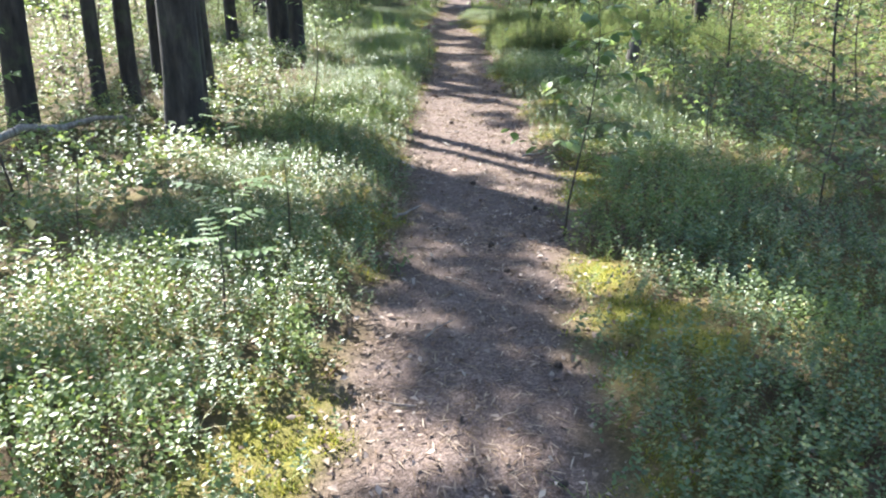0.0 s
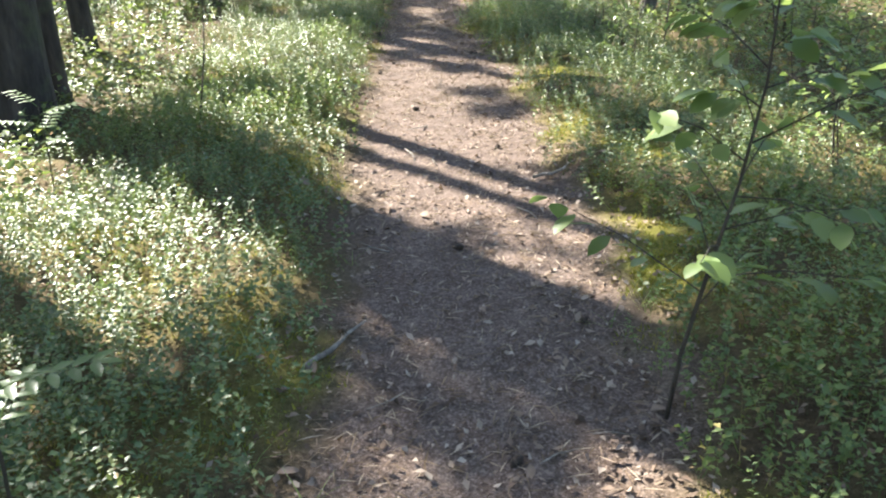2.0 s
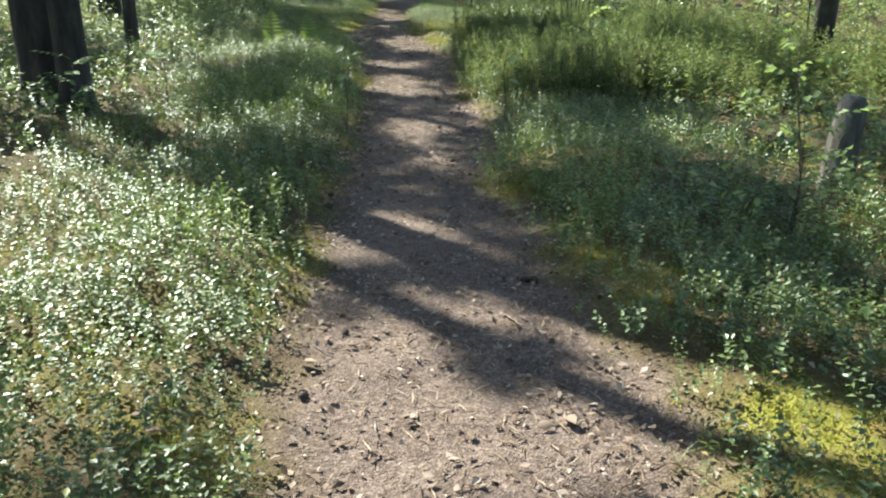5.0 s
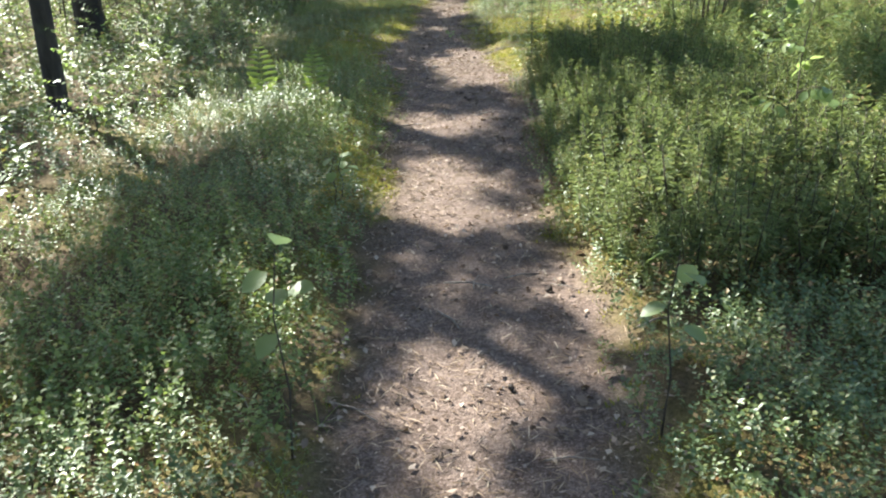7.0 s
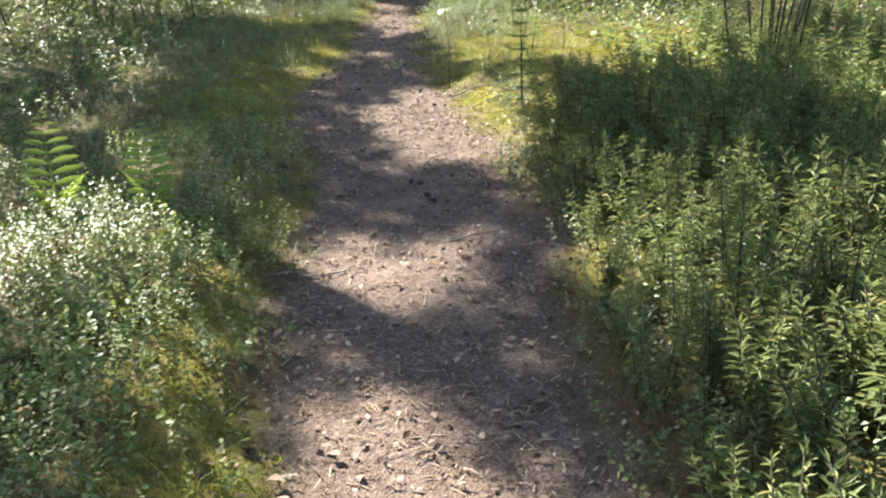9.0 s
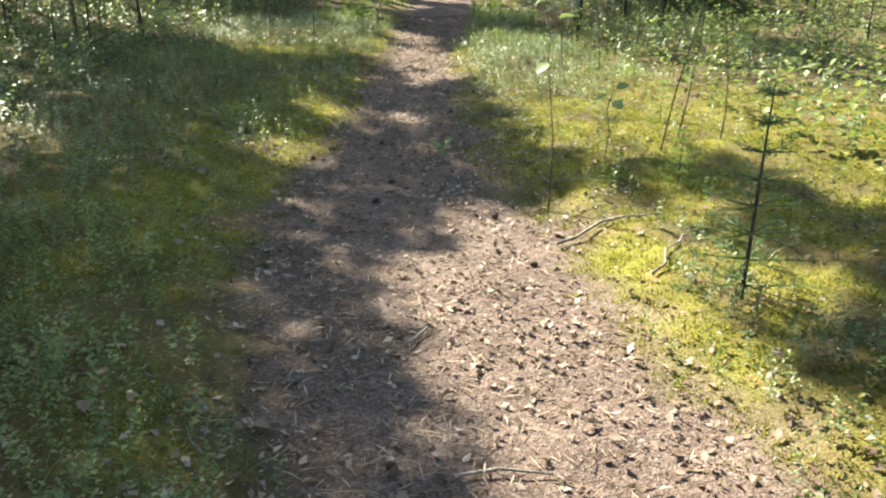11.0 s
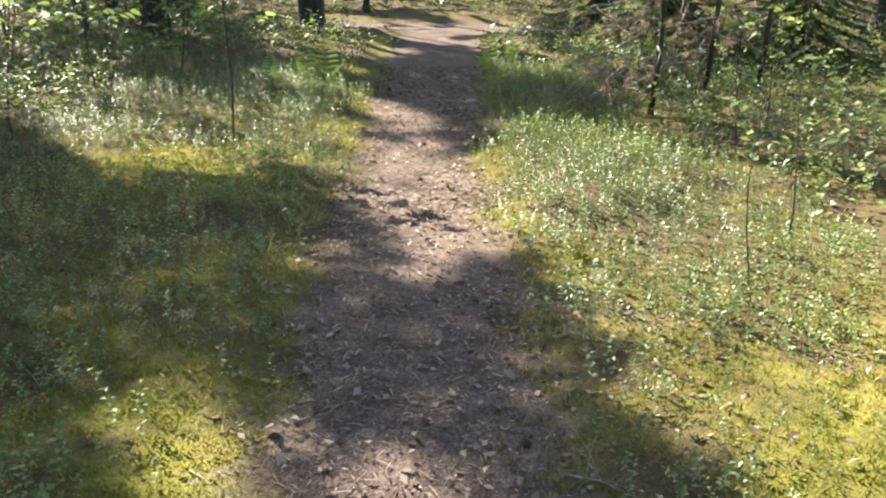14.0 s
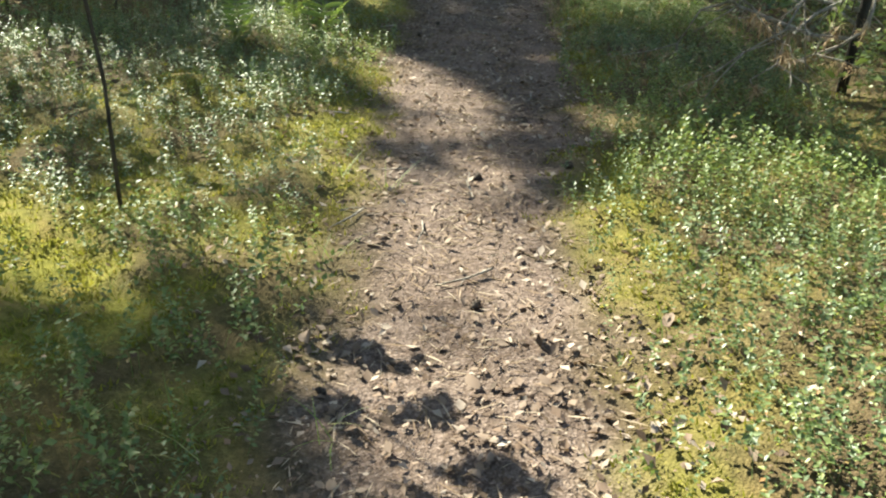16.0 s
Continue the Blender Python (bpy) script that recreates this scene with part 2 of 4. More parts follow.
def ribbon(length, width, droop):
    """A grass blade: a narrow strip that bends over."""
    v, t = [], []
    for i, f in enumerate((0, 0.4, 0.75, 1.0)):
        w = width / 2 * (1 - f) ** 0.6 if f < 1 else 0.0003
        y, z = length * f * (1 - 0.25 * droop * f), -droop * length * f * f
        v += [(-w, y, z), (w, y, z)]
        if i:
            t += [(2 * i - 2, 2 * i - 1, 2 * i + 1), (2 * i - 2, 2 * i + 1, 2 * i)]
    return np.array(v), np.array(t)


# ---- the lie of the land ----
LEFT_EDGE = np.array([(-6, -.3), (3.5, -.27), (5.5, -.14), (8, -.1), (10, -.04), (12, .06), (13.5, .18), (16, .28), (18, .25), (19, .2), (20.5, .3),
                      (21.3, .28), (22, .08), (22.6, -.02), (24, .02), (25, .13), (26.5, .27), (28.5, .38), (30, .53), (32, .7), (36, 1.0), (39, 1.3)])
RIGHT_EDGE = np.array([(-6, .45), (3.5, .5), (5, .73), (6.5, .9), (8, .95), (9, 1.0), (11, 1.05), (12.5, .95), (14, .95), (15.6, 1.25), (16.5, 1.2),
                       (18, 1.2), (20, 1.33), (21, 1.35), (22.5, 1.2), (24, 1.05), (25.5, 1.0), (27, 1.03), (28.5, 1.12), (30, 1.3), (32, 1.6), (36, 2.1), (39, 2.6)])
CROSSING = [(0.2, 38.2), (4.2, 38.0), (6.2, 41.0), (9.5, 52.0), (11.0, 70.0)]


def wobble(x, y, f, k=0.0):
    return np.sin(x * 1.7 * f + 1.3 * np.sin(y * 1.1 * f + k)) * np.cos(y * 1.3 * f - 1.1 * np.sin(x * 0.9 * f + 2 * k))


def off_trail(x, y):
    """Metres outside the trodden edge: below zero on the trail."""
    x, y = np.asarray(x, float), np.asarray(y, float)
    l = np.interp(y, LEFT_EDGE[:, 0], LEFT_EDGE[:, 1]) + 0.06 * wobble(x * 0, y, 3.1) + 0.045 * wobble(x * 0, y, 8.3)
    r = np.interp(y, RIGHT_EDGE[:, 0], RIGHT_EDGE[:, 1]) + 0.08 * wobble(x * 0 + 3, y, 2.7, 1) + 0.05 * wobble(x * 0, y, 7.9)
    d = np.maximum(l - x, x - r) + np.clip(y - 38.4, 0, 99) * 2
    for (ax, ay), (bx, by) in zip(CROSSING, CROSSING[1:]):
        u = np.clip(((x - ax) * (bx - ax) + (y - ay) * (by - ay)) / ((bx - ax) ** 2 + (by - ay) ** 2), 0, 1)
        d = np.minimum(d, np.hypot(x - ax - u * (bx - ax), y - ay - u * (by - ay)) - 0.55)
    return d


def is_right(x, y):
    return x > (np.interp(y, LEFT_EDGE[:, 0], LEFT_EDGE[:, 1]) + np.interp(y, RIGHT_EDGE[:, 0], RIGHT_EDGE[:, 1])) / 2


def height(x, y):
    x, y = np.asarray(x, float), np.asarray(y, float)
    d = off_trail(x, y)
    s = np.clip(d / 0.45, 0, 1)
    bank = 0.07 * s * s * (3 - 2 * s)
    lumps = np.clip(d / 0.8, 0, 1) * (0.045 * wobble(x, y, 1.3) + 0.03 * wobble(x, y, 3.7, 2) + 0.012 * wobble(x, y, 9.1, 1))
    far = np.clip(np.abs(x - 0.5) - 5, 0, 60)
    hollow = 0.15 * np.clip(-0.7 - x, 0, 2.2) * np.exp(-((y - 9.5) / 4.0) ** 4)
    return bank + lumps + 0.008 * wobble(x, y, 4.9) + 0.034 * np.clip(y - 32.5, 0, 60) + 0.004 * far - hollow


MOSS_PATCHES = [(.88, 5.05, .2, .32), (1.02, 4.25, .3, .45), (-.42, 3.6, .22, .42), (1.15, 6.95, .2, .5), (1.45, 10.5, .3, .35), (.0, 12.1, .16, .5), (.05, 17.8, .3, .6), (1.55, 8.3, .25, .3)]


def moss_cover(x, y):
    """How much of the floor is feather moss, 0 to 1."""
    d, right = off_trail(x, y), is_right(x, y)
    n = 0.5 + 0.5 * wobble(x, y, 1.9, 3) + 0.35 * wobble(x, y, 5.3, 1)
    edge = np.exp(-((d - 0.28) / 0.28) ** 2) * np.where(y < 22, 0.75, 1.0)
    glade = np.exp(-((y - np.where(right, 23.9, 24.9)) / 3.0) ** 4) * np.where(right, np.exp(-np.clip(d - 2.6, 0, 9)), 0.88 * np.exp(-np.clip(d - 0.85, 0, 9) * 1.8))
    second = np.exp(-((y - 29.6) / 1.6) ** 4) * np.exp(-np.clip(d - 1.3, 0, 9) * 1.5) * np.where(right, 0.5, 0.95)
    base = np.maximum(np.maximum(edge * np.clip(n + 0.1, 0, 1), glade * np.clip(n + 0.75, 0, 1)), np.maximum(second * np.clip(n + 0.4, 0, 1), 0.35 * np.clip(n, 0, 1)))
    for cx, cy, rx, ry in MOSS_PATCHES:
        base = np.maximum(base, np.clip(1.6 - 1.1 * np.hypot((x - cx) / rx, (y - cy) / ry) + 0.25 * wobble(x, y, 6.1), 0, 1))
    bits = np.clip(0.75 + 0.5 * wobble(x, y, 4.3, 6) + 0.35 * wobble(x, y, 9.7, 2), 0.15, 1)
    return np.clip(base, 0, 1) * bits * np.clip((d + 0.12) / 0.2, 0, 1)


def make_ground():
    xs = np.concatenate([-np.geomspace(900, 6, 22), np.arange(-5.6, -1.6, 0.2), np.arange(-1.6, 2.6, 0.06), np.arange(2.6, 6.4, 0.2), np.geomspace(6.6, 900, 22)])
    ys = np.concatenate([-np.geomspace(900, 4, 18), np.arange(-3.5, 1, 0.25), np.arange(1, 34, 0.075), np.arange(34, 46, 0.3), np.geomspace(46.5, 1200, 26)])
    gx, gy = np.meshgrid(xs, ys)
    z = height(np.clip(gx, -60, 60), np.clip(gy, -60, 90))
    near = (np.abs(gx - 0.5) < 3) & (gy > 0) & (gy < 36)
    z = z + np.where(near, rng.normal(0, 0.004, gx.shape), 0)
    v = np.stack([gx, gy, z], -1).reshape(-1, 3)
    w, h = len(xs), len(ys)
    a = (np.arange(h - 1)[:, None] * w + np.arange(w - 1)[None]).ravel()
    f = np.concatenate([np.stack([a, a + 1, a + w + 1], -1), np.stack([a, a + w + 1, a + w], -1)])
    me = mesh_from("ground", v, f, SOIL, True)
    d = off_trail(gx, gy).ravel() + 0.05 * wobble(gx, gy, 11).ravel() - np.where(is_right(gx, gy), 0.1 + 0.1 * wobble(gx, gy, 2.9, 3), 0).ravel()
    for name, values in (("trail", np.clip(0.5 - d / 0.22, 0, 1)), ("moss", moss_cover(gx, gy).ravel())):
        me.attributes.new(name, "FLOAT", "POINT").data.foreach_set("value", values.astype(np.float32))
    tagged(new("ground", me), "brown forest floor with a trodden dirt trail and yellow moss", "ground", kind="structure")


make_ground()


def on_ground(x, y, sink=0.0):
    return (x, y, float(height(x, y)) - sink)


# ---- sunlit patches left open in the added, unseen canopy: centre x, y and radii ----
GAPS_START = [(-2.6, 8.5, 1.0, 1.2), (-1.15, 4.15, .65, .5), (-.36, 3.4, .3, .5), (.1, 4.95, .25, .2), (1.0, 5.2, .12, .18), (.95, 4.45, .13, .32),
              (.97, 6.65, .25, .25), (.35, 8.35, .65, .95), (.42, 10.0, .55, 1.2), (.4, 7.62, .35, .28), (-1.3, 11.6, 1.2, 1.6),
              (1.6, 10.3, .8, .9), (1.2, 7.15, .3, .22), (2.4, 8.3, .5, .5), (1.75, 7.6, .25, .28), (-1.9, 7.4, .7, .5), (-.75, 6.35, .5, .55), (-1.1, 7.0, .36, .5), (-.7, 8.6, .3, .4), (1.25, 8.75, .3, .5), (-2.4, 12.6, 1.6, 1.6)]
GAPS_MIDDLE = [(.22, 10.9, .3, .8), (.37, 12.7, .25, .22), (1.35, 10.65, .4, .4), (-1.2, 13.2, .5, .6), (-.55, 11.0, .33, .38), (3.5, 16.2, .8, 1.8),
               (.45, 19.5, .35, .48), (.5, 17.75, .38, .72), (-.5, 19.65, .6, .42), (-.1, 18.6, .15, .25), (-1.0, 19.0, .3, .4), (2.2, 17.2, .8, .85),
               (-.02, 15.6, .14, .4), (1.6, 14.6, .2, .25), (1.75, 15.4, .15, .25), (.55, 15.2, .22, .45), (.65, 14.2, .18, .2), (2.6, 14.0, .4, .4), (.8, 22.6, .3, .55), (1.5, 22.55, .35, .35), (-.35, 14.5, .2, .2)]
GAPS_END = [(2.9, 26.6, 1.35, 2.2), (2.3, 24.9, .65, .5), (1.55, 23.4, .6, .28), (.88, 23.45, .16, .1), (.6, 25.8, .13, .22), (-.12, 24.75, .15, .22),
            (.05, 26.0, .2, .26), (.72, 29.0, .45, 1.2), (-.65, 30.1, 1.1, 1.15), (1.95, 28.4, 1.0, 1.7), (3.0, 29.0, 1.0, 2.0), (.7, 31.0, .24, .55),
            (.15, 27.6, .16, .2), (.6, 27.55, .09, .2), (4.2, 30.6, 1.0, 1.1), (2.5, 38.1, 2.0, .5), (1.6, 22.95, .45, .35), (1.0, 22.5, .4, .35), (3.5, 25.5, .8, 1.6), (2.0, 24.35, .33, .3), (1.95, 22.6, .3, .33), (-2.2, 31.5, .9, .9), (3.6, 31.2, .9, .7), (1.75, 25.2, .38, .6), (1.62, 26.2, .33, .6),
            (2.25, 33.15, .4, .35), (.3, 31.85, .3, .3)]
SHADES_START = [(-1.0, 9.5, .6, .45), (-.75, 5.35, .7, .5), (1.9, 6.0, .75, .9), (2.2, 6.9, .8, .5), (.35, 6.15, .75, .75), (.4, 3.9, .4, .6),
                (1.8, 8.2, .4, .6), (.2, 7.08, .45, .17), (-.4, 7.6, .25, .4), (1.4, 11.9, .7, .45), (.55, 12.1, .5, .28), (.5, 14.2, .55, 1.0),
                (1.9, 12.8, .9, .9), (-.55, 15.3, .5, .6), (.75, 11.2, .2, .3), (.5, 5.0, .3, .55), (.88, 9.85, .22, .55), (1.38, 9.75, .28, .38), (2.1, 15.0, 1.0, 1.0)]
SHADES_END = [(.7, 16.5, .5, .25), (.85, 20.5, .5, .65), (2.3, 20.4, .9, 1.0), (2.6, 21.8, .9, .9), (1.02, 17.5, .14, .5), (2.1, 22.95, .3, .38), (-.8, 23.9, .7, .9),
              (-.95, 25.5, .8, 1.0), (-.2, 25.2, .4, 1.3), (-.4, 26.7, .5, .6), (1.08, 27.2, .18, .35), (.35, 24.4, .65, .8), (.95, 24.9, .4, .9), (1.42, 24.0, .42, .24), (1.1, 26.0, .28, .8), (.45, 26.4, .45, .6), (-1.25, 27.4, 1.2, 1.1),
              (-.15, 28.2, .33, .5), (.6, 27.2, .55, .5), (-.02, 27.05, .3, .33), (1.05, 30.9, .2, .9), (1.0, 33.5, .7, 1.8), (-1.7, 28.2, .9, .7)]
PATCHES = [(*g, True) for g in GAPS_START + GAPS_MIDDLE + GAPS_END] + [(*g, False) for g in SHADES_START + SHADES_END]
PATCHES.sort(key=lambda g: g[2] * g[3])


def sunlit(x, y):
    """Whether the added canopy leaves this spot sunlit: the smallest patch around it decides."""
    for cx, cy, rx, ry, lit in PATCHES:
        more = 0.07 if lit else -0.03
        if ((x - cx) / (rx + more)) ** 2 + ((y - cy) / (ry + more)) ** 2 < 1:
            return lit
    return float(wobble(x, y, 0.9, 1) + 0.6 * wobble(x, y, 2.3, 2)) > (0.12 if y < 34 else 0.0)


def in_gap(x, y):
    return any(((x - cx) / rx) ** 2 + ((y - cy) / ry) ** 2 < 1 for cx, cy, rx, ry in GAPS_START + GAPS_MIDDLE + GAPS_END)


def stands_in_the_light(x, y, tall):
    """Whether a plant here would shade one of the open patches."""
    return any(in_gap(x + side - h * TOWARD_SUN.x / TOWARD_SUN.z, y - h * TOWARD_SUN.y / TOWARD_SUN.z)
               for h in np.arange(0.3, 1.0, 0.15) * tall for side in (-0.12 * tall, 0.12 * tall))


# ---- trees ----
# x, y, trunk thickness, height: pines beside the trail
TREES = [(-2.6, 10.1, .42, 17), (-2.66, 10.75, .27, 15), (-2.55, 16.1, .36, 17), (-3.79, 13.2, .2, 15), (-4.2, 12.0, .19, 14), (-3.9, 12.3, .22, 15), (-4.6, 10.6, .32, 16), (5.6, 18.1, .27, 16),
         (-3.1, 13.05, .22, 15), (-3.42, 16.4, .22, 14), (-2.15, 15.8, .26, 16), (-2.76, 19.9, .17, 13), (-4.58, 25.3, .40, 18)]
TREES_FAR = [(-5.7, 40.0, .36, 16), (-5.9, 40.7, .17, 13), (-5.4, 40.5, .19, 14), (-4.1, 38.4, .2, 15), (-3.2, 37.0, .2, 15), (-2.4, 36.2, .33, 16), (-2.3, 37.2, .28, 15),
             (-2.6, 39.5, .22, 15), (-.35, 38.1, .42, 18), (-.1, 42.5, .2, 15), (.6, 40.2, .12, 12), (2.0, 45.0, .38, 17), (3.6, 49.0, .5, 18), (5.6, 41.4, .5, 19), (7.7, 43.5, .5, 18)]


def branch_clump(seed, needles=22, spread=0.42, leaf=0.2):
    r = np.random.default_rng(seed)
    n = needles
    p = r.normal(0, 1, (n, 3)) * (spread * 0.5, spread * 0.5, spread * 0.28)
    return scatter(blade(leaf, leaf * 0.55, 0.1, 0.2), p, r.uniform(0.7, 1.4, n), turns(r.uniform(0, 6.28, n), r.uniform(-1.0, 1.0, n), r.uniform(-1, 1, n)))


# leaf clumps of the unseen crowns, sized to shape shade on the ground
CLUMPS = [branch_clump(100 + i, 46, 0.15, 0.095) for i in range(6)]
WIDE_CLUMPS = [branch_clump(150 + i, 38, 0.26, 0.14) for i in range(4)]
BIG_CLUMPS = [branch_clump(200 + i, 26, 1.1) for i in range(4)]


def trunk_mesh(x, y, thick, tall, seed):
    r = np.random.default_rng(seed)
    lean = r.normal(0, 0.012, 2)
    hs = [0, 0.12, 0.35, 0.8, 1.5, 2.5, 4, 6, 8.5, 11, tall]
    pts = [(lean[0] * h + 0.02 * math.sin(h * 0.7 + seed), lean[1] * h + 0.02 * math.cos(h * 0.6 + seed), h - 0.15) for h in hs]
    rad = [thick / 2 * w for w in (1.45, 1.25, 1.08, 1.0, 0.96, 0.92, 0.85, 0.72, 0.58, 0.4, 0.06)]
    return tube(pts, rad, 14, 0.05, seed), pts


def grow_trees():
    r = np.random.default_rng(5)
    spots = [(*t, True) for t in TREES + TREES_FAR]
    # rest of the wood all round, off the trail; unseen ones carry shading crowns
    tries = 0
    while len(spots) < 190 and tries < 9000:
        tries += 1
        x, y = (r.uniform(-26, 24), r.uniform(-14, 74)) if len(spots) < 120 else (r.uniform(-14, 18), r.uniform(36, 62))
        near_path = -5.2 - 0.12 * max(0, y - 20) < x < 6.5 + 0.1 * max(0, y - 20) and y < 36
        if near_path or (-1 < x < 8 and y < 46) or float(off_trail(x, y)) < 1.5 or any(math.hypot(x - s[0], y - s[1]) < 1.5 for s in spots):
            continue
        if any(in_gap(x - h * TOWARD_SUN.x / TOWARD_SUN.z, y - h * TOWARD_SUN.y / TOWARD_SUN.z) for h in np.arange(0.5, 12, 0.35)):
            continue
        spots.append((x, y, r.uniform(0.16, 0.36), r.uniform(13, 18), False))
    xy = np.array([s[:2] for s in spots])
    crowns = [[] for _ in spots]
    limbs = [[] for _ in spots]

    # adds an unseen clump on the sun's ray above a spot, to shade it
    def hang(gx, gy, h, pair, size):
        s = h / TOWARD_SUN.z
        p = np.array([gx, gy, 0]) + np.array(TOWARD_SUN) * s
        i = int(np.argmin(((xy - p[:2]) ** 2).sum(1)))
        base = np.array([*spots[i][:2], 0])
        v = (np.einsum("ij,vj->vi", turns(np.array([r.uniform(0, 6.28)]), np.array([r.uniform(-.5, .5)]), np.array([0.0]))[0], pair[0]) * size) + p - base
        crowns[i].append((v, pair[1]))
        if len(crowns[i]) % 12 == 1:
            limbs[i].append(p - base)

    def shade(x0, x1, step, clumps):
        for gy in np.arange(-2, 41, step):
            for gx in np.arange(x0, x1, step):
                px, py = gx + r.uniform(-.4, .4) * step, gy + r.uniform(-.4, .4) * step
                if not sunlit(px, py):
                    h = 8.2 + 2.0 * float(wobble(px, py, 0.31)) + r.uniform(-0.8, 0.8)
                    hang(px, py, h, clumps[int(r.integers(len(clumps)))], r.uniform(0.85, 1.15))

    shade(-2.7, 3.4, 0.18, CLUMPS)
    shade(-4.5, -2.7, 0.25, WIDE_CLUMPS)
    shade(3.4, 5.5, 0.25, WIDE_CLUMPS)
    for gy in np.arange(-25, 85, 1.15):
        for gx in np.arange(-32, 30, 1.15):
            if -4.8 < gx < 5.6 and -2.5 < gy < 41.2:
                continue
            if float(wobble(gx, gy, 0.37, 2) + 0.7 * wobble(gx, gy, 1.1)) > 0.2:
                continue
            hang(gx + r.uniform(-.5, .5), gy + r.uniform(-.5, .5), r.uniform(8.5, 13), BIG_CLUMPS[int(r.integers(4))], r.uniform(0.9, 1.3))
    for i, (x, y, thick, tall, known) in enumerate(spots):
        z = float(height(x, y))
        tree = thing("pine_tree", (x, y, z), "tall pine with dark fissured bark rising from shrubs" if thick > 0.24 else "slender dark-barked forest tree among undergrowth", "tree", "trees of the wood")
        (v, f), pts = trunk_mesh(x, y, thick, tall, i)
        part("trunk", mesh_from("trunk", v, f, BARK, True), tree)
        arms = []
        # unseen limbs to the shading clumps, left out where they would cross sunlit patches
        for p in limbs[i]:
            if len(arms) > 6:
                break
            top = min(max(p[2] - 1.2, 3.5), tall - 1)
            start = np.array([0, 0, top])
            mid = (start + p) / 2 + (0, 0, 0.25)
            along = [start + (p - start) * f + (x, y, 0) for f in (0, .15, .3, .45, .6, .75, .9)]
            if any(in_gap(q[0] - q[2] * TOWARD_SUN.x / TOWARD_SUN.z, q[1] - q[2] * TOWARD_SUN.y / TOWARD_SUN.z) for q in along):
                continue
            arms.append(tube([start, mid, p], [thick * 0.13, thick * 0.08, 0.01], 5))
        if not arms:
            for a in range(4):
                w = a * 1.7 + i
                arms.append(tube([(0, 0, tall * 0.7 + a * 0.4), (math.cos(w) * 1.2, math.sin(w) * 1.2, tall * 0.72 + a * 0.4)], [0.04, 0.01], 5))
        for arm in arms:
            part("limb", mesh_from("limb", *arm, BARK), tree)
        # unseen crown, added: clumps laid out by the wanted shade, plus a top tuft
        tuft = crowns[i] + [(pair[0] * 1.0 + (r.normal(0, .5), r.normal(0, .5), tall - r.uniform(0, 2)), pair[1]) for pair in BIG_CLUMPS[:3]]
        part("shading_crown", mesh_from("shading_crown", *joined(tuft), CANOPY), tree, kind="stuff")


grow_trees()

# ---- low shrubs, moss, litter ----


def sprig(seed, tall=0.16, leaf=0.024, count=13, wide=0.6):
    r = np.random.default_rng(seed)
    bend = r.uniform(-0.25, 0.25, 2)
    pairs = [(np.array([(-.0015, 0, -.03), (.0015, 0, -.03), (bend[0] * tall, bend[1] * tall, tall)]), np.array([(0, 1, 2)]))]
    k = np.arange(count)
    f = 0.25 + 0.75 * k / (count - 1)
    p = np.stack([bend[0] * tall * f, bend[1] * tall * f, tall * f], -1)
    yaw = k * 2.4 + r.uniform(0, 6)
    tilt = np.interp(f, [0, 0.8, 1], [0.0, 0.28, 0.7]) + r.normal(0, 0.2, count)
    pairs.append(scatter(blade(leaf, leaf * wide, 0.12, 0.12), p, r.uniform(0.75, 1.25, count), turns(yaw, tilt, r.normal(0, 0.3, count))))
    return joined(pairs)


def spread(count, x0, x1, y0, y1, weight):
    """Random spots, kept with the chance that weight(x, y) gives."""
    x, y = rng.uniform(x0, x1, count), rng.uniform(y0, y1, count)
    keep = rng.uniform(0, 1, count) < weight(x, y)
    return x[keep], y[keep]


def plant(name, templates, x, y, sizes, mat, label, category, lean=0.3, lift=0.0):
    pairs = []
    kind_of = rng.integers(0, len(templates), len(x))
    for i, t in enumerate(templates):
        k = kind_of == i
        n = int(k.sum())
        if n:
            p = np.stack([x[k], y[k], height(x[k], y[k]) + lift], -1)
            pairs.append(scatter(t, p, sizes[k], turns(rng.uniform(0, 6.28, n), rng.normal(0, lean, n), rng.normal(0, lean, n))))
    ob = new(name, mesh_from(name, *joined(pairs), mat))
    return tagged(ob, label, category, kind="stuff")


def shrub_weight(x, y):
    d, right = off_trail(x, y), is_right(x, y)
    w = np.clip((d - 0.02) / 0.3, 0, 1) ** 1.2
    n = 0.5 + 0.5 * wobble(x, y, 1.4, 5)
    w = w * (0.45 + 0.75 * n)
    bare = moss_cover(x, y)
    w = w * (1 - 0.9 * np.clip(bare * 1.8 - 0.4, 0, 1))
    w = np.where(right & (y > 15.9) & (y < 21.8) & (d > 0.3), w * 0.6, w)
    w = np.where(~right & (y > 22) & (y < 30.5) & (d < 1.6), w * 0.65, w)
    w = np.where(right & (y > 22) & (y < 26.4), w * 0.3, w)
    w = np.where(right & (y > 26.4) & (y < 33), np.maximum(w, 0.8 * np.clip((d - 0.05) / 0.3, 0, 1) * np.clip((y - 26.2) / 0.9, 0, 1) * (0.55 + 0.45 * n)), w)
    return np.clip(w, 0, 1)


LINGON_SPRIGS = [sprig(i, tall=0.13 + 0.02 * i, leaf=0.0225, count=13 + i % 2, wide=0.62) for i in range(5)]
BILBERRY_SPRIGS = [sprig(20 + i, tall=0.17 + 0.02 * i, leaf=0.025, count=13, wide=0.62) for i in range(4)]


FAR_SPRIGS = [sprig(40 + i, tall=0.2, leaf=0.05, count=6, wide=0.6) for i in range(4)]


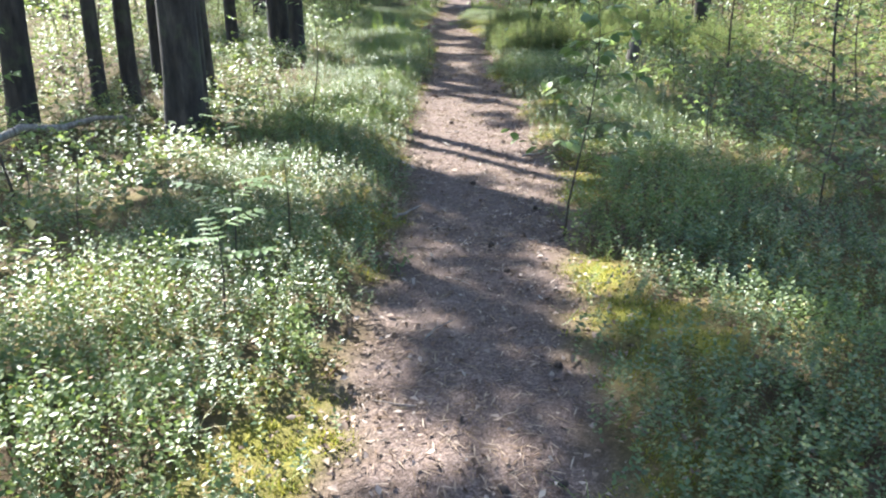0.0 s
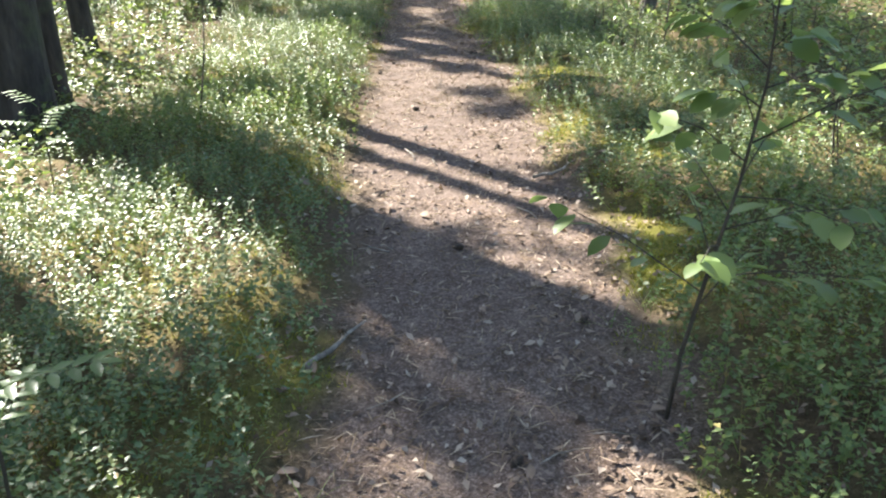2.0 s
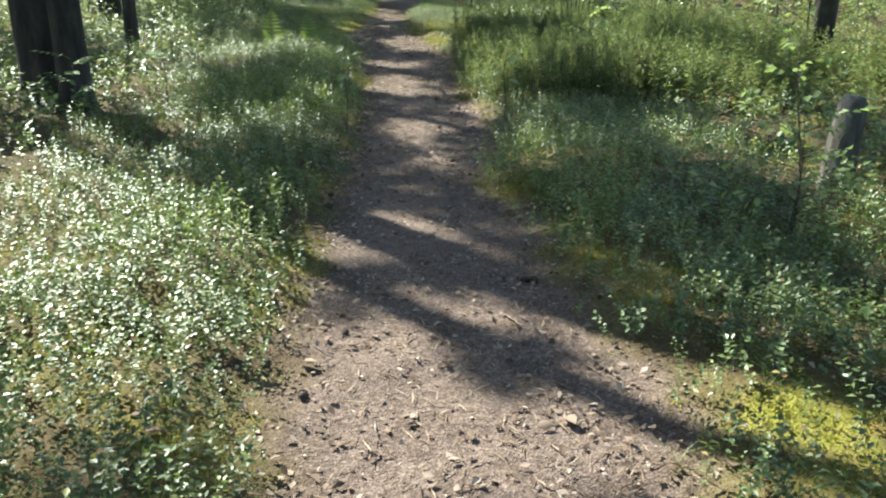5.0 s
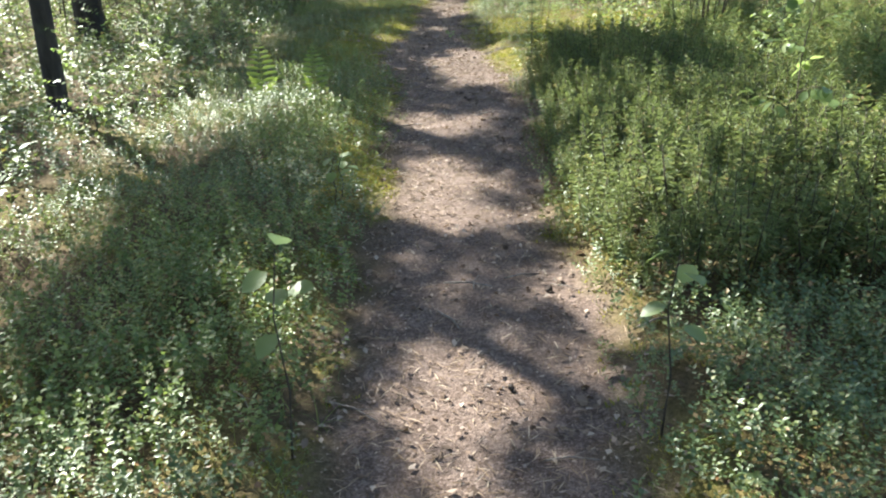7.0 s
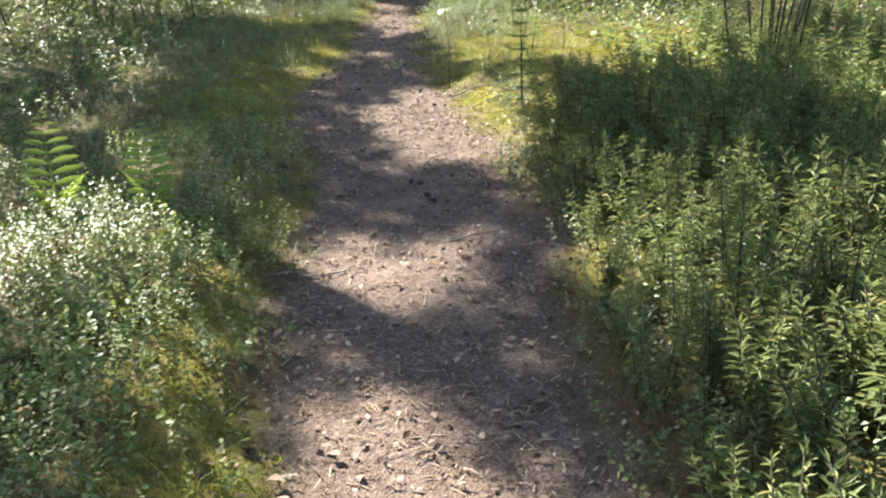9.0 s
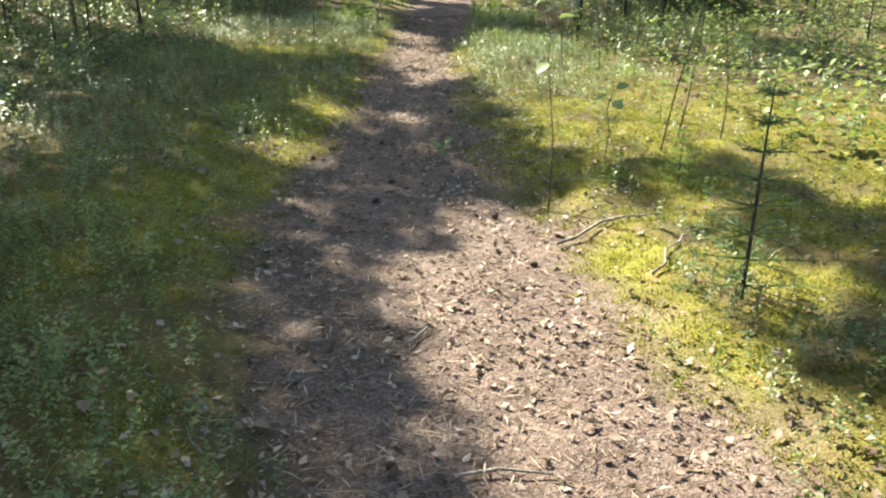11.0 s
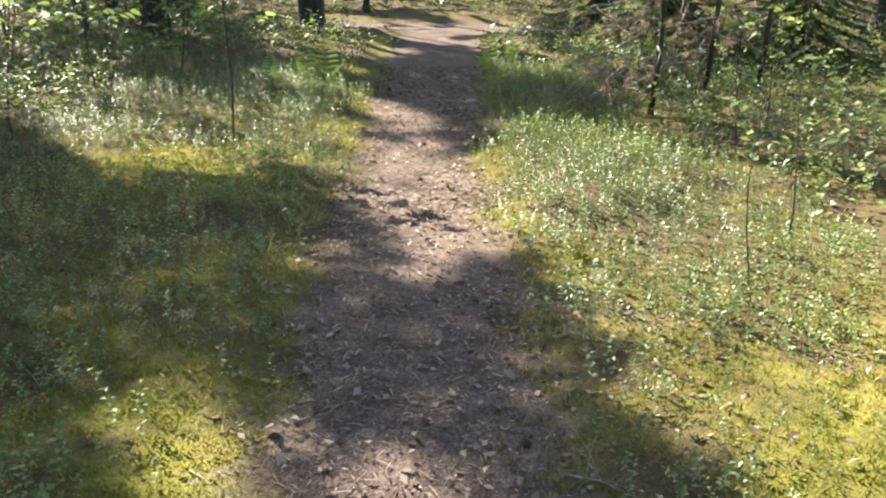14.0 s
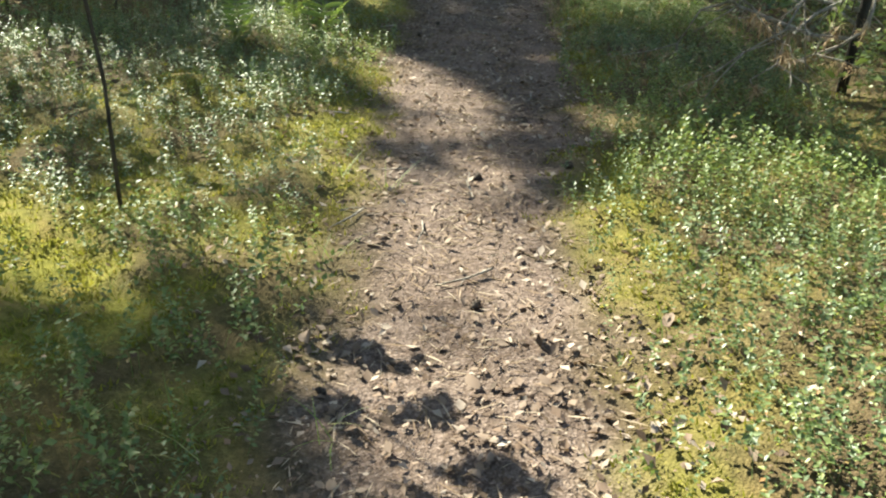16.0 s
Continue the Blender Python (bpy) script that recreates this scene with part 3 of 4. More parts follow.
def make_undergrowth():
    x, y = spread(120000, -1.8, 2.9, 1.6, 33.5, lambda x, y: shrub_weight(x, y) * np.where(off_trail(x, y) < 1.3, 0.85, 0.55))
    tall = wobble(x, y, 0.8, 4) > np.where(y > 21, 0.4, 0.15)
    low = np.where(y > 21, 0.8, 1.0)
    plant("lingonberry_shrubs", LINGON_SPRIGS, x[~tall], y[~tall], rng.uniform(0.6, 1.12, (~tall).sum()) * low[~tall], LINGON, "low glossy dark-green lingonberry shrubs carpeting the forest floor", "shrub")
    plant("bilberry_shrubs", BILBERRY_SPRIGS, x[tall], y[tall], rng.uniform(0.6, 1.15, tall.sum()) * low[tall], BILBERRY, "fresh green bilberry shrubs covering the ground", "shrub")
    x, y = spread(20000, -8.5, 9.5, 0, 40, lambda x, y: np.where((x < -1.8) | (x > 2.9) | (y > 33.5), 0.85, 0) * np.clip(off_trail(x, y) * 3 - np.where(y > 36, 1.5, 0), 0, 1))
    plant("distant_shrubs", FAR_SPRIGS, x, y, rng.uniform(0.9, 1.7, len(x)), BILBERRY, "thick green shrub layer further into the wood", "shrub")
    x, y = spread(12000, -24, 26, 4, 66, lambda x, y: np.where((x < -8.5) | (x > 9.5) | (y > 40), 1.0, 0) * np.clip(off_trail(x, y) * 2, 0, 1))
    plant("far_undergrowth", FAR_SPRIGS, x, y, rng.uniform(2.0, 3.6, len(x)), BILBERRY, "leafy green undergrowth between distant trunks", "shrub")
    x, y = spread(17000, -4.4, 4.9, 4, 37, lambda x, y: np.where((x < -1.8) | (x > 2.9), 0.95, 0) * np.clip(off_trail(x, y) * 3 - 1, 0, 1) * np.where((y > 23) & (y < 28) & (x > 0), .3, 1))
    plant("wood_shrubs", LINGON_SPRIGS[:3] + BILBERRY_SPRIGS[:1], x, y, rng.uniform(1.0, 1.7, len(x)), LINGON, "dense dark-green shrubs between the saplings", "shrub")
    # moss
    n = 7
    w = np.arange(n) * 2.4
    foot = np.stack([np.cos(w), np.sin(w), 0 * w], -1) * (0.004 + 0.0022 * np.arange(n))[:, None]
    spike = (np.array([(-.0035, 0, -.004), (.0035, 0, -.004), (0, .018, 0)]), np.array([(0, 1, 2)]))
    tuft = scatter(spike, foot, rng.uniform(.7, 1.2, n), turns(w - 1.57, np.array([.9, .6, .4, .75, .3, .5, .2]), np.zeros(n)))
    x, y = spread(230000, -1.8, 4.2, 1.8, 33, lambda x, y: np.clip(moss_cover(x, y) * 1.3 - 0.12, 0, 1))
    plant("feather_moss", [tuft], x, y, rng.uniform(0.7, 1.5, len(x)), MOSS, "soft yellow-green feather moss beside the trail", "moss", 0.25)
    # grass
    gb = joined([scatter(ribbon(0.2, 0.0045, 0.5), rng.normal(0, 0.02, (7, 3)) * (1, 1, 0), rng.uniform(.6, 1.2, 7), turns(rng.uniform(0, 6.28, 7), rng.uniform(0.7, 1.35, 7), np.zeros(7)))])
    x, y = spread(2600, -1.6, 4.0, 2, 33, lambda x, y: np.exp(-np.abs(off_trail(x, y) - 0.2) * 2.2) * np.clip(off_trail(x, y) * 8 + .5, 0, 1) * 0.8)
    plant("grass", [gb], x, y, rng.uniform(0.5, 1.2, len(x)), GRASS, "thin pale-green grass blades along the trail", "grass", 0.1)
    # litter
    flat = [blade(0.055, 0.034, f, dr, 1) for f, dr in ((0.35, -0.25), (-0.3, 0.15), (0.15, 0.35))]
    x, y = spread(170000, -1.0, 2.8, 1.8, 34, lambda x, y: np.exp(-np.abs(off_trail(x, y) - 0.02) * np.where(is_right(x, y), 3.4, 5.5)) * (0.6 + 0.4 * wobble(x, y, 2.1, 7)) + 0.42 * (off_trail(x, y) < 0) * (0.6 + 0.4 * wobble(x, y, 3.3, 4)) * np.where(y > 21, 1.5, 1.0) + 0.3 * (np.abs(y - 25) < 4) * (wobble(x, y, 1.7, 8) > 0.1))
    plant("leaf_litter", flat, x, y, rng.uniform(0, 1, len(x)) ** 2.4 * 0.6 + 0.17, LITTER, "small dry brown leaves strewn over the trail", "litter", 0.3, 0.012)
    pin = blade(0.065, 0.005, 0.1, 0.05)
    x, y = spread(85000, -0.6, 2.2, 1.8, 34, lambda x, y: np.clip(0.5 - off_trail(x, y) * 3, 0, 1) * (0.6 + 0.4 * wobble(x, y, 1.3, 2)))
    plant("needle_litter", [pin], x, y, rng.uniform(0.5, 1.3, len(x)), DRY_PIN, "fallen brown pine needles covering the trodden dirt", "litter", 0.12, 0.009)


make_undergrowth()

# ---- saplings, ferns and other plants that stand alone ----


def sapling_meshes(seed, tall, leaf, count, low=0.4, reach=0.3, lean=(0.0, 0.0), mat=None, thick=0.007, segs=2, split=False):
    """Stem with twigs, and its leaves."""
    r = np.random.default_rng(seed)
    hs = np.linspace(0, 1, 7)
    stem = np.stack([lean[0] * hs * tall + 0.045 * tall * np.sin(hs * 4.2 + seed), lean[1] * hs * tall + 0.03 * tall * np.sin(hs * 2.3 + seed * 2), hs * tall - 0.04], -1)
    pairs, arms = [tube(stem, thick * (1.05 - 0.85 * hs), 6, 0.08, seed)], []
    tips = []
    twigs = max(3, count // 7)
    for k in range(twigs):
        f = low + (1 - low) * (k + 0.5) / twigs
        base = np.array([np.interp(f, hs, stem[:, j]) for j in range(3)])
        w, size = k * 2.4 + r.uniform(0, 1), reach * (1.15 - 0.75 * (f - low) / (1 - low)) * r.uniform(0.7, 1.2)
        end = base + size * np.array([math.cos(w), math.sin(w), r.uniform(0.15, 0.55)])
        (arms if split else pairs).append(tube([base, (base + end) / 2 + (0, 0, 0.02), end], [thick * 0.35, thick * 0.25, thick * 0.12], 4))
        for u in np.linspace(0.35, 1.05, max(1, count // twigs)):
            tips.append((*(base + (end - base) * min(u, 1.0)), w))
    tips = np.array(tips)
    n = len(tips)
    rots = turns(tips[:, 3] - 1.57 + r.normal(0, 0.8, n), r.normal(-0.15, 0.35, n), r.normal(0, 0.35, n))
    leaves = scatter(blade(leaf, leaf * 0.68, 0.08, 0.18, segs), tips[:, :3], r.uniform(0.65, 1.15, n), rots)
    return mesh_from("stem", *joined(pairs), STEM, True), mesh_from("foliage", *leaves, mat or FRESH), [mesh_from("twig", *a, STEM, True) for a in arms]


def sapling(name, x, y, meshes, label, group="", turn=0.0, size=1.0):
    ob = thing(name, on_ground(x, y), label, "sapling", group)
    ob.rotation_euler[2] = turn
    ob.scale = (size, size, size)
    stem = part("stem", meshes[0], ob)
    part("foliage", meshes[1], ob)
    for twig in meshes[2]:
        part("twig", twig, stem)
    return ob


def make_saplings():
    # beside the trail: x, y, height, leaf length, leaf count, lowest leaf
    named = [(.92, 5.8, 1.5, .085, 180, .25), (-1.06, 9.1, 1.5, .06, 30, .6), (2.63, 11.4, 1.5, .085, 70, .3), (3.3, 12.3, 1.7, .09, 80, .35), (2.6, 17.0, 1.3, .085, 60, .3),
             (-1.75, 31.3, 1.95, .095, 170, .3), (-1.95, 32.6, 2.2, .095, 300, .15), (-2.75, 32.2, 2.1, .095, 280, .15), (-1.4, 32.8, 2.1, .09, 230, .2), (3.47, 29.8, 1.5, .05, 40, .3)]
    for i, (x, y, h, leaf, count, low) in enumerate(named):
        sapling("broadleaf_sapling", x, y, sapling_meshes(300 + i, h, leaf, count, low, 0.3 + 0.04 * h, split=True), "young broadleaf sapling with thin dark stem and fresh green leaves", "saplings")
    bare = [(-1.89, 5.5, .9), (-2.17, 10.9, 1.4), (-2.78, 6.7, .9), (-2.06, 11.1, 1.2), (2.82, 10.5, 1.6), (3.04, 9.6, 1.4), (2.18, 10.5, 1.0), (2.14, 24.31, 2.2), (2.17, 24.36, 1.9), (2.5, 24.6, 1.2),
            (2.37, 27.3, 1.3), (2.0, 26.8, 1.0), (2.66, 26.8, .9), (2.96, 26.8, 1.0), (3.46, 24.2, 1.8), (4.18, 21.8, 1.6), (4.65, 23.6, 2.0), (4.33, 25.2, 2.0), (3.23, 20.9, 1.5),
            (-1.7, 29.4, 1.3), (2.78, 28.95, 1.0), (3.25, 29.4, 1.1), (3.5, 30.3, 1.0), (2.95, 29.1, .8), (3.6, 30.4, 1.3), (3.0, 29.8, 1.2)]
    for i, (x, y, h) in enumerate(bare):
        sapling("thin_sapling", x, y, sapling_meshes(400 + i, h, .045, 16, .55, 0.16, (0.04 * math.sin(i * 2), 0.03), thick=.0042, segs=1, split=True), "thin dark sapling stem with few small leaves", "thin saplings")
    # undergrowth of young trees between the trunks
    kinds = [sapling_meshes(500 + i, 1.5 + 0.3 * i, .08, 150 + 20 * i, .12, .5, mat=FRESH, thick=.014, segs=1) for i in range(5)]
    r = np.random.default_rng(9)
    done, spots, tries = 0, [], 0
    while done < 290 and tries < 9000:
        tries += 1
        x, y = (r.uniform(-13, 13), r.uniform(2, 60)) if done < 215 else (r.uniform(-8, -1.5), r.uniform(27.5, 37))
        side = x < -2.6 - 0.02 * y if y < 27.5 else x < -1.9 if y < 31 else (x < -0.9 if y < 37 else True)
        side = side or x > (3.9 if y < 14 else 5.0 if y < 34 else 6.5)
        if not side or stands_in_the_light(x, y, 2.6) or float(off_trail(x, y)) < 1.2 or (2 < x < 8.5 and 36 < y < 47) or any(math.hypot(x - a, y - b) < 0.45 for a, b in spots):
            continue
        if x > -3.2 and 23 < y < 27.5 and x < 0:
            continue
        spots.append((x, y))
        sapling("understory_sapling", x, y, kinds[int(r.integers(5))], "leafy young deciduous tree in the understory", "understory saplings", r.uniform(0, 6.28), r.uniform(0.55, 1.25))
        done += 1


def aspen_sapling(x, y):
    """A slender stem with sprays of round leaves near its top and one long low twig over the trail."""
    r = np.random.default_rng(303)
    ob = thing("aspen_sapling", on_ground(x, y), "slender young aspen with round pale-green leaves beside the trail", "sapling", "saplings")
    stem = part("stem", mesh_from("stem", *tube([(0, 0, -.04), (.015, .01, .45), (-.01, 0, .95), (.015, -.01, 1.4), (.02, 0, 1.72)], [.0085, .0075, .006, .004, .002], 6, .06, 3), STEM, True), ob)
    sprays = [(.82, .30, -.15, 9), (.88, .24, 2.6, 7), (1.0, .14, 1.2, 5), (1.05, .16, 3.9, 6), (1.15, .15, .1, 7), (1.22, .13, 2.6, 6), (1.3, .14, -.5, 7), (1.38, .12, 4.2, 6), (1.46, .13, .6, 7), (1.54, .11, 2.9, 6), (1.62, .1, -.4, 6), (1.7, .07, 2.0, 5)]
    for z, reach, w, count in sprays:
        a = np.array([0, 0, z])
        b = a + reach * np.array([math.cos(w), math.sin(w), .22])
        part("twig", mesh_from("twig", *tube([a, (a + b) / 2 + (0, 0, .015), b], [.003, .0022, .0012], 4), STEM, True), stem)
        f = np.linspace(.45, 1.05, count)[:, None]
        leaves = scatter(blade(.078, .072, .05, .12, 2), a + (b - a) * f, r.uniform(.85, 1.15, count), turns(w - 1.57 + r.normal(0, .9, count), r.normal(-.1, .3, count), r.normal(0, .3, count)))
        part("leaf_spray", mesh_from("leaf_spray", *leaves, FRESH), ob)


def make_bushes():
    """Low leafy bushes among the shrubs on both sides."""
    kinds = [sapling_meshes(560 + i, 0.62 + 0.08 * i, .05, 120, .1, .32, mat=FRESH, thick=.006, segs=1) for i in range(4)]
    r = np.random.default_rng(19)
    done = 0
    while done < 110:
        x, y = r.uniform(-6, 6.5), r.uniform(5.5, 33)
        ok = x > (2.1 if y < 13.5 else 3.6) + (1.0 if 22 < y < 29 else 0) or x < (-1.5 if 10 < y < 21 else -2.2)
        if ok and not stands_in_the_light(x, y, .7):
            sapling("leafy_bush", x, y, kinds[done % 4], "low leafy green bush among the shrubs", "leafy bushes", r.uniform(0, 6.28), r.uniform(.55, 1.2))
            done += 1


def frond_mesh(length, seed, lean=0.35):
    """A feathered frond that rises and arches over."""
    r = np.random.default_rng(seed)
    n = 13
    f = np.linspace(0, 1, n)
    spine = np.stack([0 * f, lean * length * f ** 1.8, length * (f - 0.16 * f ** 3)], -1)
    pairs = [tube(spine, 0.0035 * (1.1 - f), 4)]
    for i in range(2, n):
        w = length * 0.21 * math.sin(math.pi * min(1, 0.18 + 0.86 * f[i])) ** 0.9 + 0.008
        for side in (-1, 1):
            v, t = blade(w, w * 0.2 + 0.006, 0.1, 0.12, 2)
            rot = turns(np.array([-side * 1.4]), np.array([0.18]), np.array([side * 0.9]))[0]
            pairs.append((v @ rot.T + spine[i], t))
    return mesh_from("frond", *joined(pairs), FERN)


def fern(x, y, tall, fronds, seed, lean=0.12):
    ob = thing("fern", on_ground(x, y), "bright green feathery fern standing in the shrubs", "fern", "ferns")
    for k in range(fronds):
        p = part("frond", frond_mesh(tall * (1 if k == 0 else 0.62 - 0.05 * k), seed + k, lean + 0.25 * k), ob)
        p.rotation_euler[2] = 0.15 + k * 2.1
    return ob


def rowan(x, y, tall, seed):
    """A seedling with feathered leaves of many leaflets."""
    r = np.random.default_rng(seed)
    ob = thing("rowan_seedling", on_ground(x, y), "small rowan seedling with pale feathered leaves", "seedling", "rowan seedlings")
    part("stem", mesh_from("stem", *tube([(0, 0, -.03), (.01, .01, tall * .5), (0, .02, tall)], [.005, .004, .002], 5), STEM), ob)
    for k in range(5):
        size = r.uniform(0.16, 0.24)
        base = np.array([0, 0.01, tall * (0.6 + 0.1 * k)])
        w = k * 2.4 + seed
        d = np.array([math.cos(w), math.sin(w), 0.25])
        pairs = [tube([base, base + d * size * .5 + (0, 0, .02), base + d * size], [.0022, .0018, .001], 3)]
        for i in range(5):
            for side in (-1, 0, 1) if i == 4 else (-1, 1):
                v, t = blade(0.06, 0.024, .1, .15, 2)
                rot = turns(np.array([w - 1.57 + side * 1.05]), np.array([0.1]), np.array([0.0]))[0]
                pairs.append((v @ rot.T + base + d * size * (0.25 + 0.18 * i) + (0, 0, 0.01), t))
        part("leaf", mesh_from("leaf", *joined(pairs), ROWAN), ob)


def broad_seedling(x, y, tall, count, leaf, seed, lean=0.02, gap=0.09):
    ob = thing("broad_leaved_seedling", on_ground(x, y), "seedling with a few large round pale-green leaves", "seedling", "broad-leaved seedlings")
    part("stem", mesh_from("stem", *tube([(0, 0, -.03), (.018, lean * .3, tall * .35), (-.006, lean * .62, tall * .7), (.02, lean, tall)], [.0042, .0036, .003, .002], 5, .1), STEM), ob)
    for k in range(count):
        v, t = blade(leaf, leaf * .82, .09, .2, 2)
        w = k * 2.2 + seed
        f = max(0.1, 1 - gap * k)
        p = part("leaf", mesh_from("leaf", v, t, FRESH), ob)
        p.location = (0.02 + 0.03 * math.cos(w + 1.57), lean * f + 0.03 * math.sin(w + 1.57), tall * f)
        p.rotation_euler = (0.1 - 0.5 * math.sin(k * 1.9 + seed), 0.35 * math.cos(k * 2.7), w)


def conifer_seedling(name, x, y, tall, seed, wide=0.45, rows=9, label="small bright green spruce seedling among moss", mat=None):
    r = np.random.default_rng(seed)
    ob = thing(name, on_ground(x, y), label, "seedling" if tall < 1 else "spruce", "young conifers")
    part("stem", mesh_from("stem", *tube([(0, 0, -.05), (0, 0, tall * .5), (0, 0, tall)], [tall * .012, tall * .008, .002], 6), STEM), ob)
    pairs = []
    for i in range(rows):
        f = (i + 0.6) / rows
        reach = tall * wide * (1 - f) + 0.02
        arms = 6 if tall < 1 else 9
        for a in range(arms):
            w = a * 6.28 / arms + i * 0.9 + r.uniform(-.2, .2)
            d = np.array([math.cos(w), math.sin(w), 0.28 - (0.3 if tall < 1 else 0.75) * (1 - f)])
            base = np.array([0, 0, tall * f + (r.uniform(-.5, .5) * tall / rows if tall > 1 else 0)])
            n = max(16, int(reach * 150))
            u = r.uniform(0.08, 1, n)
            p = base + d * (reach * u)[:, None]
            needle = min(0.09, 0.022 + tall * 0.025)
            pairs.append(scatter(blade(needle, needle * (.16 if tall < 1 else .3), 0, .1), p, r.uniform(.7, 1.2, n), turns(w - 1.57 + r.choice([-1, 1], n) * r.uniform(.3, 1.3, n), r.uniform(-.2, .7, n) - (0 if tall < 1 else .5), np.zeros(n))))
            pairs.append(tube([base, base + d * reach], [0.004 * tall + .001, .001], 3))
    part("needles", mesh_from("needles", *joined(pairs), mat or NEEDLE), ob)


def tea_meshes(seed):
    """An upright shrub of several stems with whorls of narrow leaves."""
    r = np.random.default_rng(seed)
    stems, leaves = [], []
    for k in range(6):
        w, tall = r.uniform(0, 6.28), r.uniform(0.26, 0.52)
        foot = np.array([math.cos(w), math.sin(w), 0]) * r.uniform(0, 0.07)
        top = foot * 3.2 + (r.normal(0, .04), r.normal(0, .04), tall)
        stems.append(tube([foot - (0, 0, .03), (foot + top) / 2, top], [.0035, .003, .002], 4))
        n = 48
        f = 0.3 + 0.7 * (np.arange(n) / (n - 1)) ** 0.8
        tilt = np.interp(f, [0.3, 0.85, 1.0], [-0.15, 0.25, 1.15]) + r.normal(0, .28, n)
        size = np.interp(f, [0.3, 0.6, 1.0], [1.0, 1.15, 0.65]) * r.uniform(.8, 1.15, n)
        leaves.append(scatter(blade(0.06, 0.0115, .12, .22), foot + (top - foot) * f[:, None], size, turns(np.arange(n) * 1.13 + r.normal(0, .5, n), tilt, r.normal(0, .25, n))))
    return mesh_from("branching_stem", *joined(stems), STEM), mesh_from("foliage", *joined(leaves), TEA)


def make_tea():
    kinds = [tea_meshes(700 + i) for i in range(5)]
    r = np.random.default_rng(21)
    spots = []
    tries = 0
    while len(spots) < 295 and tries < 9000:
        tries += 1
        x, y = r.uniform(1.2, 3.3), r.uniform(15.9, 21.8)
        d = float(off_trail(x, y))
        limit = 0.22 + 0.35 * max(0, (y - 20.5))
        if d < limit or any((x - a) ** 2 + (y - b) ** 2 < 0.155 ** 2 for a, b in spots):
            continue
        spots.append((x, y))
        ob = thing("labrador_tea_shrub", on_ground(x, y), "upright bushy labrador tea shrub with narrow green leaves", "shrub", "labrador tea shrubs")
        m = kinds[int(r.integers(5))]
        part("branching_stem", m[0], ob)
        part("foliage", m[1], ob)
        ob.rotation_euler[2] = r.uniform(0, 6.28)
        s = r.uniform(0.7, 1.12) * (0.75 if d < 0.5 else 1.0)
        ob.scale = (s, s, s)
    # the same shrubs further in, past counting
    x, y = spread(300, 2.6, 6.2, 15.6, 24.0, lambda x, y: np.where((x < 3.3) & (y < 21.8), 0, 1.0) * np.where((y > 22.3) & (x < 3.6), 0, 1))
    p = np.stack([x, y, height(x, y)], -1)
    me = kinds[0][1]
    v = np.empty(len(me.vertices) * 3, np.float32)
    me.vertices.foreach_get("co", v)
    f = np.empty(len(me.loops), np.int32)
    me.loops.foreach_get("vertex_index", f)
    grown = scatter((v.reshape(-1, 3).astype(float), f.reshape(-1, 3)), p, rng.uniform(.8, 1.3, len(p)), turns(rng.uniform(0, 6.28, len(p)), rng.normal(0, .08, len(p)), np.zeros(len(p))))
    tagged(new("labrador_tea_thicket", mesh_from("labrador_tea_thicket", *grown, TEA)), "dense thicket of upright narrow-leaved green shrubs", "shrub", kind="stuff")


make_saplings()
aspen_sapling(-.35, 29.43)
make_bushes()
make_tea()
for i, (x, y, h, k) in enumerate([(-1.0, 20.15, .7, 3), (-.5, 20.05, .6, 3), (.16, 32.1, .65, 3), (-.07, 32.4, .55, 3), (-.35, 31.9, .42, 3), (1.96, 33.5, .6, 5), (2.3, 33.9, .55, 4)]):
    fern(x, y, h, k, 800 + 7 * i)
for i, (x, y, h) in enumerate([(-.72, 5.3, .5), (-.95, 5.05, .42), (-.85, 4.35, .42), (-1.6, 9.4, .55), (-1.75, 8.3, .5), (-1.75, 14.5, .6), (-1.3, 15.2, .5)]):
    rowan(x, y, h, 900 + i)
for i, (x, y, h, n, leaf) in enumerate([(.1, 14.85, .74, 5, .095), (1.32, 14.9, .66, 5, .09), (-.02, 17.2, .3, 6, .08), (.0, 17.4, .26, 5, .08), (1.7, 24.2, .36, 4, .08)]):
    broad_seedling(x, y, h, n, leaf, i * 1.3)
broad_seedling(.78, 24.56, .1, 6, .06, .7, .01, .12)
broad_seedling(1.25, 23.46, .97, 4, .085, 1.9, .32, .1)
conifer_seedling("spruce_seedling", -.49, 4.1, .26, 31, .3, 6, mat=FERN)
conifer_seedling("pine_seedling", 1.72, 22.35, .75, 32, .35, 8, "young pine seedling with long soft needles")
conifer_seedling("pine_seedling", 2.42, 25.45, .3, 35, .4, 6, "young pine seedling with long soft needles", FERN)
conifer_seedling("pine_seedling", 1.95, 23.7, .3, 33, .35, 6, "young pine seedling with long soft needles", FERN)
for i, (x, y, h) in enumerate([(4.6, 35.2, 3.2), (5.6, 37.0, 3.6), (4.0, 36.6, 2.2), (6.3, 34.6, 3.0)]):
    conifer_seedling("young_spruce", x, y, h, 40 + i, .42, 20, "dark green young spruce with dense drooping boughs")


def willow_bush(x, y):
    r = np.random.default_rng(77)
    ob = thing("willow_bush", on_ground(x, y), "bush of many bare dark upright stems", "bush")
    for k in range(11):
        w, h = r.uniform(0, 6.28), r.uniform(1.3, 2.1)
        foot = np.array([math.cos(w), math.sin(w), 0]) * r.uniform(0.02, 0.3)
        top = foot * r.uniform(2, 3.4) + (0, 0, h)
        part("stem", mesh_from("stem", *tube([foot - (0, 0, .05), (foot + top) / 2 + r.normal(0, .04, 3), top], [.011, .008, .003], 5), STEM, True), ob)


